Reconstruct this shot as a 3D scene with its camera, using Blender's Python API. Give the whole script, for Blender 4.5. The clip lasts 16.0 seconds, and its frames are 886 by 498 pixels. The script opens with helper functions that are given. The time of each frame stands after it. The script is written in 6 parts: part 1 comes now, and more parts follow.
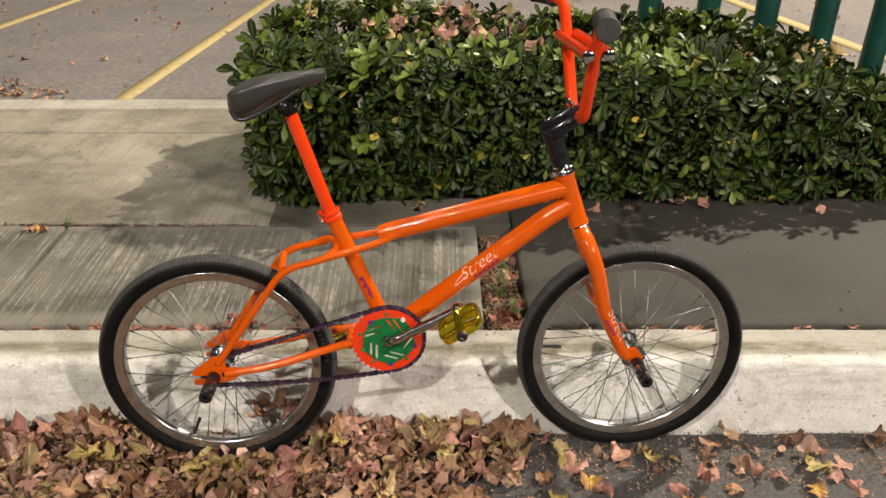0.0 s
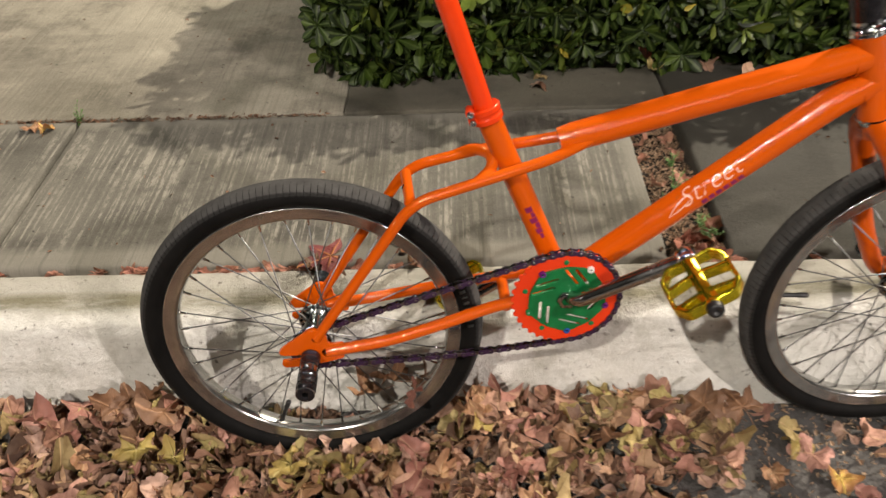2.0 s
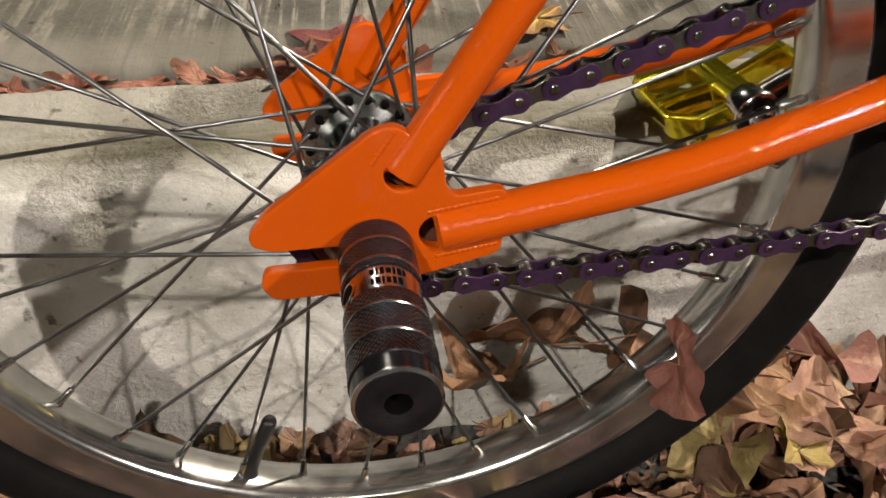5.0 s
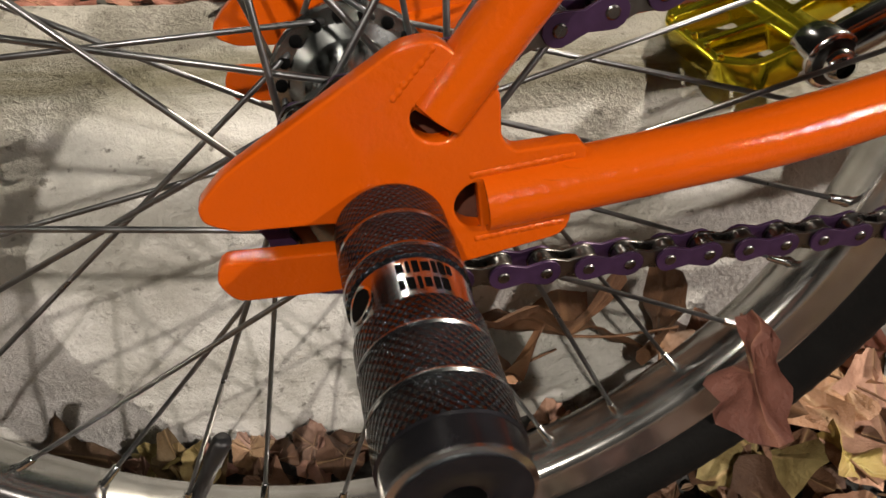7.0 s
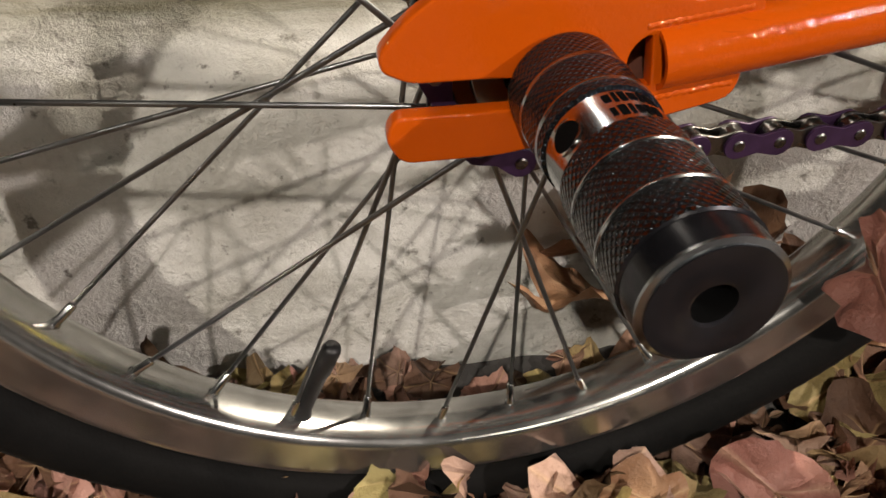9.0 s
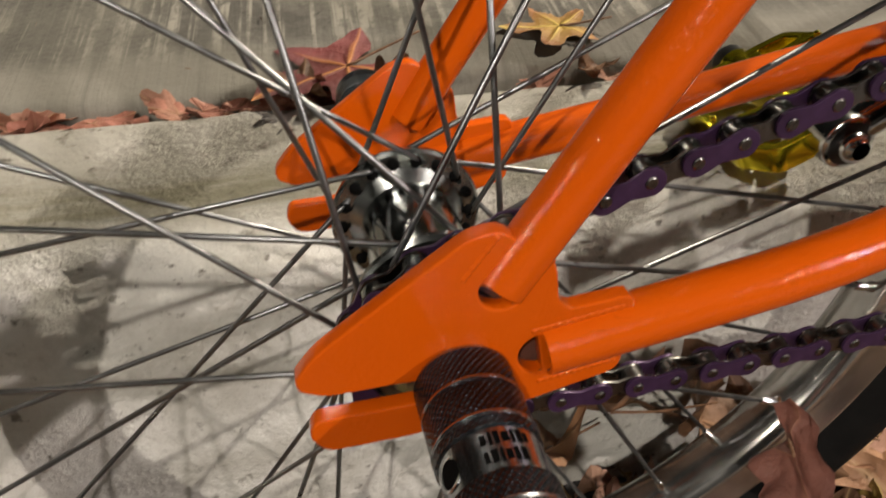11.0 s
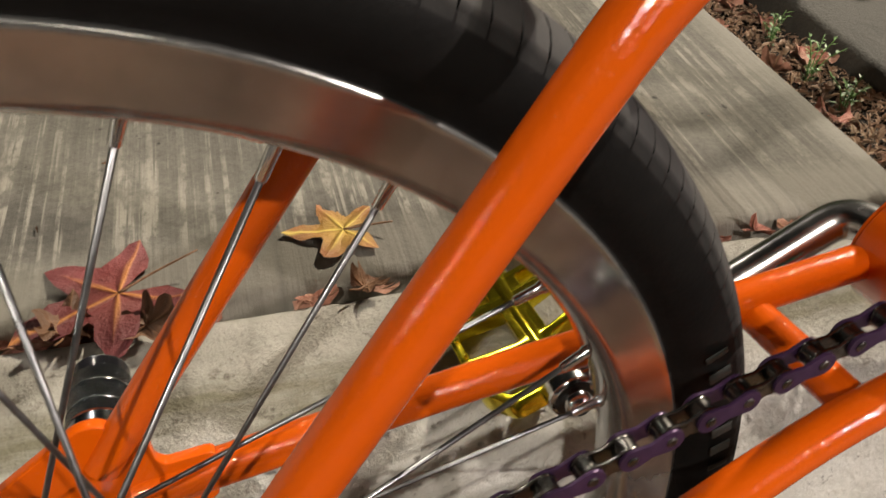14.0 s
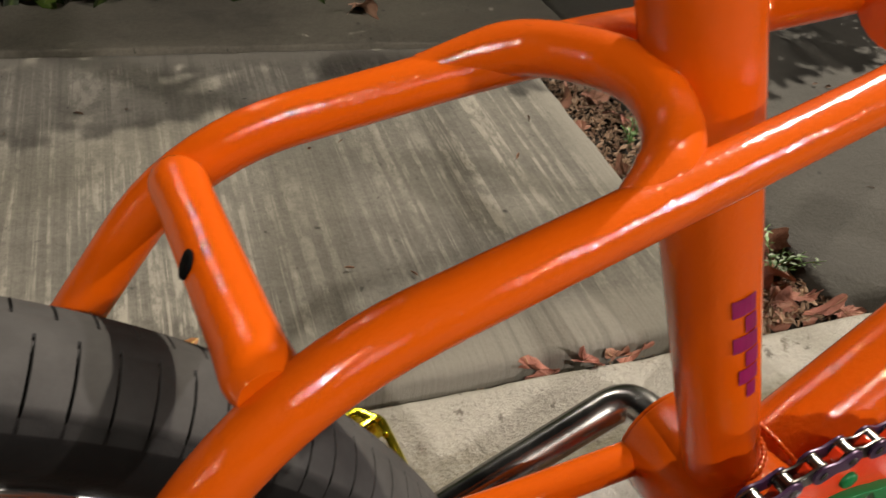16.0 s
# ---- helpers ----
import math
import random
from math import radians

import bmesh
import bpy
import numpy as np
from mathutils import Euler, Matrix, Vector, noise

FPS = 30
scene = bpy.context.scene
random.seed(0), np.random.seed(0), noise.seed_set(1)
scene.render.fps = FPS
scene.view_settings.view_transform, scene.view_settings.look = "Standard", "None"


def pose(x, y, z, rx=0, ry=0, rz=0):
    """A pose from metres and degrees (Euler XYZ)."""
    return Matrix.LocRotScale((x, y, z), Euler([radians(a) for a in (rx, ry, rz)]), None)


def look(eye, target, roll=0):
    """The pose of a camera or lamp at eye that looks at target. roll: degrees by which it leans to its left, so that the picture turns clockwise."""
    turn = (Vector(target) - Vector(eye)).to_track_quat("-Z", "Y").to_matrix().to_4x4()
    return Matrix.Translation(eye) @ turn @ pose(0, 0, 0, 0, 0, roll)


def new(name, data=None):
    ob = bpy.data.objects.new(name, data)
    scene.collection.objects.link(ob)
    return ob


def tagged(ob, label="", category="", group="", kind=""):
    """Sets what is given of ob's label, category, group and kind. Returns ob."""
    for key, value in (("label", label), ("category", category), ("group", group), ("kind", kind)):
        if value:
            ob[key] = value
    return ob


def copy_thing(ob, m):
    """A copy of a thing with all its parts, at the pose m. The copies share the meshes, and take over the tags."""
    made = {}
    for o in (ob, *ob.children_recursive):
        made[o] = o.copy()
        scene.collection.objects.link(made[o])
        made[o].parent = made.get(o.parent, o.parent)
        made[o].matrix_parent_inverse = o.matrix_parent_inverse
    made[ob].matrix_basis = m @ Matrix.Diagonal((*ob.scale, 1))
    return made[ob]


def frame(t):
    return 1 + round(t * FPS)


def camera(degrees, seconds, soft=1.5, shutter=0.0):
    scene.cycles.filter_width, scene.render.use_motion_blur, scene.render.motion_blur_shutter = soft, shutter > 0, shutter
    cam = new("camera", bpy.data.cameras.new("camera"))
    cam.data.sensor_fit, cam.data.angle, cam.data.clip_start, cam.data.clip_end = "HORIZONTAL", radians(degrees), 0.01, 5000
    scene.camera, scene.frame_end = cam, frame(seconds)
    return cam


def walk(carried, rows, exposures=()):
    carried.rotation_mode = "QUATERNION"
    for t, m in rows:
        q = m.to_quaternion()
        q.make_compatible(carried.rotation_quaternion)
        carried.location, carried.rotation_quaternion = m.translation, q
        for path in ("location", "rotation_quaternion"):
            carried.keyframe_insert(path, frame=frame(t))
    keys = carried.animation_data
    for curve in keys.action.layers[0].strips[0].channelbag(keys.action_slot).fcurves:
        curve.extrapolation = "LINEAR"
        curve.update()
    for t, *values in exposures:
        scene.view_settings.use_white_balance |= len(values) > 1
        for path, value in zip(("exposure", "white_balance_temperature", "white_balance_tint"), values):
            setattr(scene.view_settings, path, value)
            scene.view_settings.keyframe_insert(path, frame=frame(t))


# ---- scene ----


cam = camera(61.39, 16.0, shutter=0.35)
EXPOSURES = [(0.0, -0.10), (4.0, -0.12), (7.0, -0.14), (11.0, -0.28), (13.0, -0.26), (14.5, -0.12), (16.0, -0.30)]
ROWS = [  # seconds, eye, target, roll
    (0, (0.4604, -1.2546, 1.1953), (0.4634, -0.3771, 0.7156), 0.07),
    (0.5, (0.4317, -1.1943, 1.1662), (0.4310, -0.3304, 0.6626), -0.06),
    (1, (0.3522, -1.0613, 1.1407), (0.3488, -0.2196, 0.6008), -0.28),
    (1.5, (0.2731, -0.9326, 1.0880), (0.2590, -0.1277, 0.4948), -1.17),
    (2, (0.2188, -0.7598, 1.0051), (0.1893, 0.0152, 0.3737), -2.68),
    (2.5, (0.1403, -0.6157, 0.9428), (0.1054, 0.1338, 0.2817), -4.03),
    (3, (0.0375, -0.4746, 0.8202), (0.0305, 0.2611, 0.1430), -3.23),
    (3.5, (0.0277, -0.3580, 0.6475), (0.0309, 0.3804, -0.0268), -2.93),
    (4, (0.0261, -0.3015, 0.5404), (0.0484, 0.4404, -0.1298), -2.11),
    (4.5, (0.0116, -0.2818, 0.4665), (0.0581, 0.4744, -0.1862), -1.05),
    (4.7, (0.0092, -0.2727, 0.4422), (0.0660, 0.4883, -0.2040), -0.72),
    (6.8, (-0.0080, -0.1954, 0.3714), (0.1407, 0.5236, -0.3075), 4.59),
    (7, (-0.0105, -0.1890, 0.3657), (0.1339, 0.5252, -0.3192), 4.58),
    (7.5, (-0.0112, -0.1812, 0.3662), (0.1323, 0.5244, -0.3277), 4.91),
    (8, (-0.0162, -0.1912, 0.3517), (0.1131, 0.5058, -0.3537), 4.78),
    (8.2, (-0.0236, -0.2007, 0.3408), (0.0969, 0.4933, -0.3689), 4.63),
    (10.3, (-0.0605, -0.2019, 0.3534), (0.0637, 0.5026, -0.3454), 0.94),
    (10.5, (-0.0338, -0.1970, 0.3818), (0.0257, 0.4917, -0.3408), -1.14),
    (11, (-0.0224, -0.1794, 0.4042), (0.1004, 0.5589, -0.2590), -0.09),
    (11.5, (-0.0121, -0.1743, 0.4287), (0.1542, 0.5704, -0.2176), 1.79),
    (12, (0.0050, -0.1653, 0.4457), (0.1954, 0.5778, -0.1957), 1.82),
    (12.5, (0.0162, -0.1582, 0.4532), (0.2268, 0.5820, -0.1854), 1.93),
    (13, (0.0316, -0.1524, 0.4728), (0.2559, 0.5816, -0.1682), 2.04),
    (13.5, (0.0461, -0.1435, 0.4916), (0.2869, 0.5822, -0.1529), 2.52),
    (14, (0.0696, -0.1286, 0.5042), (0.3099, 0.5986, -0.1387), 3.74),
    (14.5, (0.0894, -0.1208, 0.5349), (0.3336, 0.5964, -0.1177), 4.67),
    (15, (0.1042, -0.1072, 0.5516), (0.3817, 0.6020, -0.0965), 6.76),
    (15.5, (0.1213, -0.0981, 0.5627), (0.4279, 0.6083, -0.0753), 8.11),
    (16, (0.1388, -0.0989, 0.5731), (0.4788, 0.6116, -0.0429), 9.41),
]
walk(cam, [(t, look(eye, target, roll)) for t, eye, target, roll in ROWS], EXPOSURES)


# world: white balance and light of a lamp-lit street at night
world = bpy.data.worlds.new("night")
scene.world = world
world.use_nodes = True
bgn = world.node_tree.nodes["Background"]
bgn.inputs[0].default_value = (0.92, 0.88, 0.76, 1)
bgn.inputs[1].default_value = 0.006


def spot_lamp(name, place, aim, watts, radius, colour):
    data = bpy.data.lights.new(name, "SPOT")
    data.energy, data.shadow_soft_size, data.color = watts, radius, colour
    data.spot_size, data.spot_blend = radians(135), 0.5
    ob = new(name, data)
    ob.matrix_world = look(place, aim)
    return ob


spot_lamp("street_light_front", (-2.31, -5.43, 6.95), (0.2, 0.1, 0.2), 2450, 0.10, (1.0, 0.90, 0.785))
spot_lamp("street_light_side", (5.91, -4.96, 4.84), (0.2, 0.1, 0.2), 2250, 0.10, (1.0, 0.88, 0.81))
spot_lamp("street_light_lot", (8.8, 6.8, 11.0), (0.3, 0.8, 0.2), 14500, 0.12, (1.0, 0.88, 0.71))
# wide, weak fill added to lift the shadows; no lamp of the street
spot_lamp("fill_light_far", (1.6, -10.5, 6.5), (0.2, 0.1, 0.2), 380, 0.9, (1.0, 0.90, 0.76))
spot_lamp("street_light_left", (-12.3, -4.2, 5.2), (0.2, 0.1, 0.2), 850, 0.16, (1.0, 0.90, 0.76))
spot_lamp("street_light_lot_left", (-3.2, 12.0, 8.2), (0.2, 0.3, 0.2), 950, 0.16, (1.0, 0.90, 0.76))


# ---- materials ----
def material(name):
    m = bpy.data.materials.new(name)
    m.use_nodes = True
    t = m.node_tree
    return m, t, t.nodes["Principled BSDF"]


def node(t, kind, **values):
    n = t.nodes.new(kind)
    for key, value in values.items():
        if key in n.inputs:
            n.inputs[key].default_value = value
    return n


def coords(t, scale=(1, 1, 1), which="Object"):
    c = t.nodes.new("ShaderNodeTexCoord")
    mp = t.nodes.new("ShaderNodeMapping")
    mp.inputs["Scale"].default_value = scale
    t.links.new(c.outputs[which], mp.inputs["Vector"])
    return mp.outputs["Vector"]


def noise_of(t, scale, detail=6, rough=0.6, vec=None):
    n = node(t, "ShaderNodeTexNoise", Scale=scale, Detail=detail, Roughness=rough)
    t.links.new(vec if vec is not None else coords(t), n.inputs["Vector"])
    return n.outputs["Fac"]


def ramp(t, fac, stops):
    r = t.nodes.new("ShaderNodeValToRGB")
    e = r.color_ramp.elements
    while len(e) < len(stops):
        e.new(0.5)
    for k, (pos, col) in enumerate(stops):
        e[k].position = pos
        e[k].color = (*col, 1) if len(col) == 3 else col
    t.links.new(fac, r.inputs["Fac"])
    return r.outputs["Color"]


def grey(v):
    return (v, v, v)


def mixed(t, fac, a, b, mode="MIX"):
    n = t.nodes.new("ShaderNodeMix")
    n.data_type, n.blend_type = "RGBA", mode
    for sock, v in ((n.inputs[0], fac), (n.inputs[6], a), (n.inputs[7], b)):
        if isinstance(v, (int, float)):
            sock.default_value = v
        elif isinstance(v, tuple):
            sock.default_value = (*v, 1)
        else:
            t.links.new(v, sock)
    return n.outputs[2]


def bump(t, bsdf, height, strength, distance=0.001, prior=None):
    b = node(t, "ShaderNodeBump", Strength=strength, Distance=distance)
    t.links.new(height, b.inputs["Height"])
    if prior is not None:
        t.links.new(prior, b.inputs["Normal"])
    t.links.new(b.outputs["Normal"], bsdf.inputs["Normal"])
    return b.outputs["Normal"]


def simple(name, colour, rough, metal=0.0, vary=0.12, scale=60, coat=0.0, bumpy=0.0, rough_vary=0.1, distance=0.0006):
    """A plain surface with fine variation of tone and gloss."""
    m, t, b = material(name)
    f = noise_of(t, scale)
    lo = tuple(c * (1 - vary) for c in colour)
    hi = tuple(min(1, c * (1 + vary)) for c in colour)
    t.links.new(ramp(t, f, [(0.3, lo), (0.7, hi)]), b.inputs["Base Color"])
    f2 = noise_of(t, scale * 0.35)
    t.links.new(ramp(t, f2, [(0.3, grey(max(0.02, rough - rough_vary))), (0.75, grey(min(1, rough + rough_vary)))]), b.inputs["Roughness"])
    b.inputs["Metallic"].default_value = metal
    b.inputs["Coat Weight"].default_value = coat
    b.inputs["Coat Roughness"].default_value = 0.06
    if bumpy:
        bump(t, b, noise_of(t, scale * 4), bumpy, distance)
    return m


def paint_material(name, colour, dark):
    """Glossy sprayed paint with faint ripple, dust and fine scratches."""
    m, t, b = material(name)
    f = noise_of(t, 14, 8, 0.65)
    base = ramp(t, f, [(0.25, dark), (0.6, colour)])
    v = coords(t, (30, 30, 260))
    scratch = ramp(t, noise_of(t, 3.0, 3, 0.5, v), [(0.70, grey(0)), (0.76, grey(1))])
    where = ramp(t, noise_of(t, 9, 2), [(0.60, grey(0)), (0.68, grey(0.5))])
    mask = mixed(t, 1.0, scratch, where, "MULTIPLY")
    base = mixed(t, mask, base, (dark[0] * 0.35, dark[1] * 0.3, dark[2] * 0.3))
    t.links.new(base, b.inputs["Base Color"])
    b.inputs["Roughness"].default_value = 0.6
    b.inputs["Specular IOR Level"].default_value = 0.05
    b.inputs["Coat Weight"].default_value = 1.0
    b.inputs["Coat IOR"].default_value = 1.48
    t.links.new(ramp(t, noise_of(t, 45, 8, 0.7), [(0.35, grey(0.055)), (0.75, grey(0.12))]), b.inputs["Coat Roughness"])
    nb = bump(t, b, noise_of(t, 420, 4), 0.42, 0.0006)
    t.links.new(nb, b.inputs["Coat Normal"])
    return m


ORANGE = paint_material("orange_paint", (0.60, 0.089, 0.0005), (0.54, 0.077, 0.0005))
REDORANGE = paint_material("red_orange_paint", (0.72, 0.048, 0.004), (0.64, 0.038, 0.003))
RING_RED = paint_material("ring_red_paint", (0.72, 0.044, 0.008), (0.62, 0.034, 0.006))
GREEN_ANO = simple("green_anodised", (0.006, 0.16, 0.045), 0.4, 0.2, 0.3, 40)
GOLD = simple("gold_anodised", (0.88, 0.68, 0.035), 0.16, 0.95, 0.25, 50)
CHROME = simple("chrome", (0.66, 0.67, 0.66), 0.14, 1.0, 0.12, 70, rough_vary=0.08)
CHROME_DULL = simple("worn_chrome", (0.34, 0.36, 0.355), 0.20, 1.0, 0.35, 90, rough_vary=0.14)
CRANK_CHROME = simple("scuffed_crank_chrome", (0.46, 0.455, 0.45), 0.22, 1.0, 0.2, 60, rough_vary=0.12)
STEEL = simple("spoke_steel", (0.21, 0.215, 0.22), 0.36, 1.0, 0.2, 150)
RIM_METAL = simple("rim_metal", (0.47, 0.47, 0.455), 0.21, 0.95, 0.25, 45, rough_vary=0.12)
CHAIN_STEEL = simple("chain_steel", (0.16, 0.155, 0.148), 0.27, 1.0, 0.4, 120)
PURPLE = simple("purple_chain_plate", (0.046, 0.022, 0.060), 0.34, 0.4, 0.35, 120)
PURPLE_DECAL = simple("purple_decal", (0.21, 0.008, 0.075), 0.4, 0, 0.2, 100)
WHITE_DECAL = simple("pale_decal", (0.80, 0.44, 0.32), 0.4, 0, 0.1, 100)
BLACK_PLASTIC = simple("black_plastic", (0.012, 0.012, 0.013), 0.42, 0, 0.4, 60, bumpy=0.2)
BLACK_SATIN = simple("black_satin_metal", (0.020, 0.020, 0.024), 0.20, 0.5, 0.4, 80)
GRIP_RUBBER = simple("grip_rubber", (0.03, 0.03, 0.03), 0.72, 0, 0.3, 90, bumpy=0.5)
SADDLE_VINYL = simple("saddle_vinyl", (0.026, 0.028, 0.025), 0.38, 0, 0.35, 25, bumpy=0.35, rough_vary=0.12)
# paler than the sides: dust, plus the lot lamp's sheen put into the colour
SADDLE_TOP = simple("dusty_lit_saddle_top", (0.040, 0.041, 0.037), 0.42, 0, 0.6, 18, bumpy=0.35, rough_vary=0.15)
SADDLE_VINYL.node_tree.nodes["Principled BSDF"].inputs["Specular IOR Level"].default_value = 0.9
BLUE_BIT = simple("blue_anodised", (0.03, 0.12, 0.5), 0.3, 0.6)
WHITE_BIT = simple("white_anodised", (0.8, 0.8, 0.78), 0.35, 0.2)
VIOLET_BIT = simple("violet_anodised", (0.16, 0.02, 0.25), 0.3, 0.6)
# orange darkened to brown: shade inside the open tube ends, put into the colour
SHADED_BORE = simple("shaded_tube_bore", (0.085, 0.018, 0.004), 0.85, 0, 0.4, 90)
PEG_BAND = simple("turned_steel_band", (0.40, 0.42, 0.44), 0.20, 1.0, 0.12, 120)
DARK_BORE = simple("dark_bore", (0.003, 0.003, 0.003), 0.9)
DARK_BORE.node_tree.nodes["Principled BSDF"].inputs["Specular IOR Level"].default_value = 0.05
POST_GREEN = simple("green_post_paint", (0.004, 0.045, 0.032), 0.38, 0, 0.3, 8, coat=0.2, bumpy=0.2)


def tyre_material():
    m, t, b = material("tyre_rubber")
    dust = ramp(t, noise_of(t, 26, 8, 0.7), [(0.35, grey(0)), (0.8, grey(1))])
    # road dust lies on the crown, where the rubber has touched the street
    sep = t.nodes.new("ShaderNodeAttribute")
    sep.attribute_name = "crown"
    crown = ramp(t, sep.outputs["Fac"], [(0.38, grey(0)), (0.5, grey(1))])
    fac = mixed(t, 1.0, crown, ramp(t, noise_of(t, 60, 6), [(0.2, grey(0.5)), (0.7, grey(1))]), "MULTIPLY")
    base = mixed(t, fac, mixed(t, dust, (0.005, 0.005, 0.005), (0.011, 0.0105, 0.010)), (0.072, 0.071, 0.070))
    t.links.new(base, b.inputs["Base Color"])
    t.links.new(ramp(t, fac, [(0, grey(0.58)), (1, grey(0.88))]), b.inputs["Roughness"])
    b.inputs["Specular IOR Level"].default_value = 0.08
    bump(t, b, noise_of(t, 420, 4), 0.35, 0.0006)
    return m


TYRE = tyre_material()


def knurl_material():
    m, t, b = material("knurled_dark_chrome")
    heights = []
    for turn in (1, -1):
        w = node(t, "ShaderNodeTexWave", Scale=1.0, Distortion=0.0)
        w.wave_type, w.bands_direction, w.wave_profile = "BANDS", "X", "TRI"
        a = t.nodes.new("ShaderNodeAttribute")
        a.attribute_name = "wrap"
        mp = t.nodes.new("ShaderNodeMapping")
        mp.inputs["Rotation"].default_value = (0, 0, radians(45 * turn))
        mp.inputs["Scale"].default_value = (225, 225, 225)
        t.links.new(a.outputs["Vector"], mp.inputs["Vector"])
        t.links.new(mp.outputs["Vector"], w.inputs["Vector"])
        heights.append(w.outputs["Fac"])
    h = mixed(t, 1.0, heights[0], heights[1], "MULTIPLY")
    worn = mixed(t, 1.0, ramp(t, h, [(0.62, grey(0)), (0.95, grey(1))]), ramp(t, noise_of(t, 90), [(0.3, grey(0.35)), (0.6, grey(1))]), "MULTIPLY")
    t.links.new(mixed(t, worn, (0.020, 0.024, 0.028), (0.110, 0.128, 0.145)), b.inputs["Base Color"])
    b.inputs["Metallic"].default_value = 0.8
    t.links.new(ramp(t, noise_of(t, 160, 4), [(0.3, grey(0.12)), (0.7, grey(0.24))]), b.inputs["Roughness"])
    bump(t, b, h, 1.0, 0.0012)
    return m


KNURL = knurl_material()


def concrete(name, light, dark, stain, broom=0.0, stain_cover=0.5, wet=0.0, border=None):
    """Weathered concrete: cloudy tone, stains, pores, and broom strokes across the walk."""
    m, t, b = material(name)
    cloud = noise_of(t, 2.4, 10, 0.62)
    base = ramp(t, cloud, [(0.30, dark), (0.68, light)])
    st = ramp(t, noise_of(t, 5.5, 10, 0.72), [(stain_cover, grey(0)), (stain_cover + 0.16, grey(0.85))])
    base = mixed(t, st, base, stain)
    wide = ramp(t, noise_of(t, 1.0, 9, 0.68, coords(t, (1.7, 3.4, 1))), [(0.44, grey(0)), (0.60, grey(0.55))])
    base = mixed(t, wide, base, stain)
    fine = noise_of(t, 240, 5, 0.7)
    base = mixed(t, 0.55, base, ramp(t, fine, [(0.25, grey(0.35)), (0.6, grey(0.72))]), "OVERLAY")
    pores = ramp(t, noise_of(t, 75, 4, 0.6), [(0.27, grey(1)), (0.33, grey(0))])
    base = mixed(t, pores, base, tuple(c * 0.35 for c in dark))
    height = mixed(t, 0.5, fine, noise_of(t, 60, 6), "MIX")
    if broom:
        strokes = noise_of(t, 1.0, 4, 0.6, coords(t, (120, 2.6, 1)))
        gate = ramp(t, noise_of(t, 5.0, 7, 0.7), [(0.36, grey(0)), (0.58, grey(1))])
        broken = ramp(t, noise_of(t, 1.0, 6, 0.7, coords(t, (110, 45, 1))), [(0.42, grey(0.12)), (0.55, grey(1))])
        chalk = mixed(t, 1.0, ramp(t, strokes, [(0.50, grey(0)), (0.565, grey(1))]), gate, "MULTIPLY")
        chalk = mixed(t, 1.0, chalk, broken, "MULTIPLY")
        if border is not None:
            # the trowelled margin along the slab's edges bears no broom strokes
            c2 = t.nodes.new("ShaderNodeTexCoord")
            s2 = t.nodes.new("ShaderNodeSeparateXYZ")
            t.links.new(c2.outputs["Object"], s2.inputs["Vector"])
            inside = None
            for axis, lo, hi in border:
                mr = node(t, "ShaderNodeMapRange")
                mr.inputs["From Min"].default_value, mr.inputs["From Max"].default_value = lo, hi
                t.links.new(s2.outputs[axis], mr.inputs["Value"])
                inside = mr.outputs["Result"] if inside is None else mixed(t, 1.0, inside, mr.outputs["Result"], "MULTIPLY")
            chalk = mixed(t, 1.0, chalk, inside, "MULTIPLY")
            base = mixed(t, inside, mixed(t, 0.6, base, tuple(min(1, c * 1.5) for c in light)), base)
        base = mixed(t, mixed(t, 1.0, chalk, grey(broom), "MULTIPLY"), base, tuple(min(1, c * 2.4) for c in light))
        base = mixed(t, ramp(t, strokes, [(0.30, grey(0.3)), (0.45, grey(0))]), base, tuple(c * 0.6 for c in dark))
        height = mixed(t, 0.6, height, strokes, "MIX")
    t.links.new(base, b.inputs["Base Color"])
    t.links.new(ramp(t, cloud, [(0.3, grey(0.78 - wet)), (0.7, grey(0.93 - wet))]), b.inputs["Roughness"])
    bump(t, b, height, 0.75, 0.0035)
    return m


WALK_A = concrete("walk_concrete_broomed", (0.148, 0.140, 0.117), (0.077, 0.073, 0.060), (0.043, 0.040, 0.033), broom=0.55, stain_cover=0.52, border=(("Y", 0.248, 0.275), ("Y", 0.665, 0.640), ("X", 0.548, 0.525)))
WALK_B = concrete("walk_concrete_pale", (0.320, 0.297, 0.238), (0.165, 0.152, 0.120), (0.085, 0.077, 0.060), broom=0.07, stain_cover=0.51)
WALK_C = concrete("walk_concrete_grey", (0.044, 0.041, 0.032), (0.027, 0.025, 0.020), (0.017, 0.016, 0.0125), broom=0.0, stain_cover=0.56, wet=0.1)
# pale concrete darkened to olive: the shrub's shade is put into the colour
WALK_B_SHADED = concrete("walk_concrete_olive_shade", (0.100, 0.092, 0.070), (0.060, 0.055, 0.042), (0.034, 0.031, 0.024), broom=0.0, stain_cover=0.52)
WALK_EDGE = concrete("walk_trowelled_edge", (0.496, 0.472, 0.400), (0.336, 0.320, 0.272), (0.192, 0.180, 0.152), broom=0.1, stain_cover=0.57)


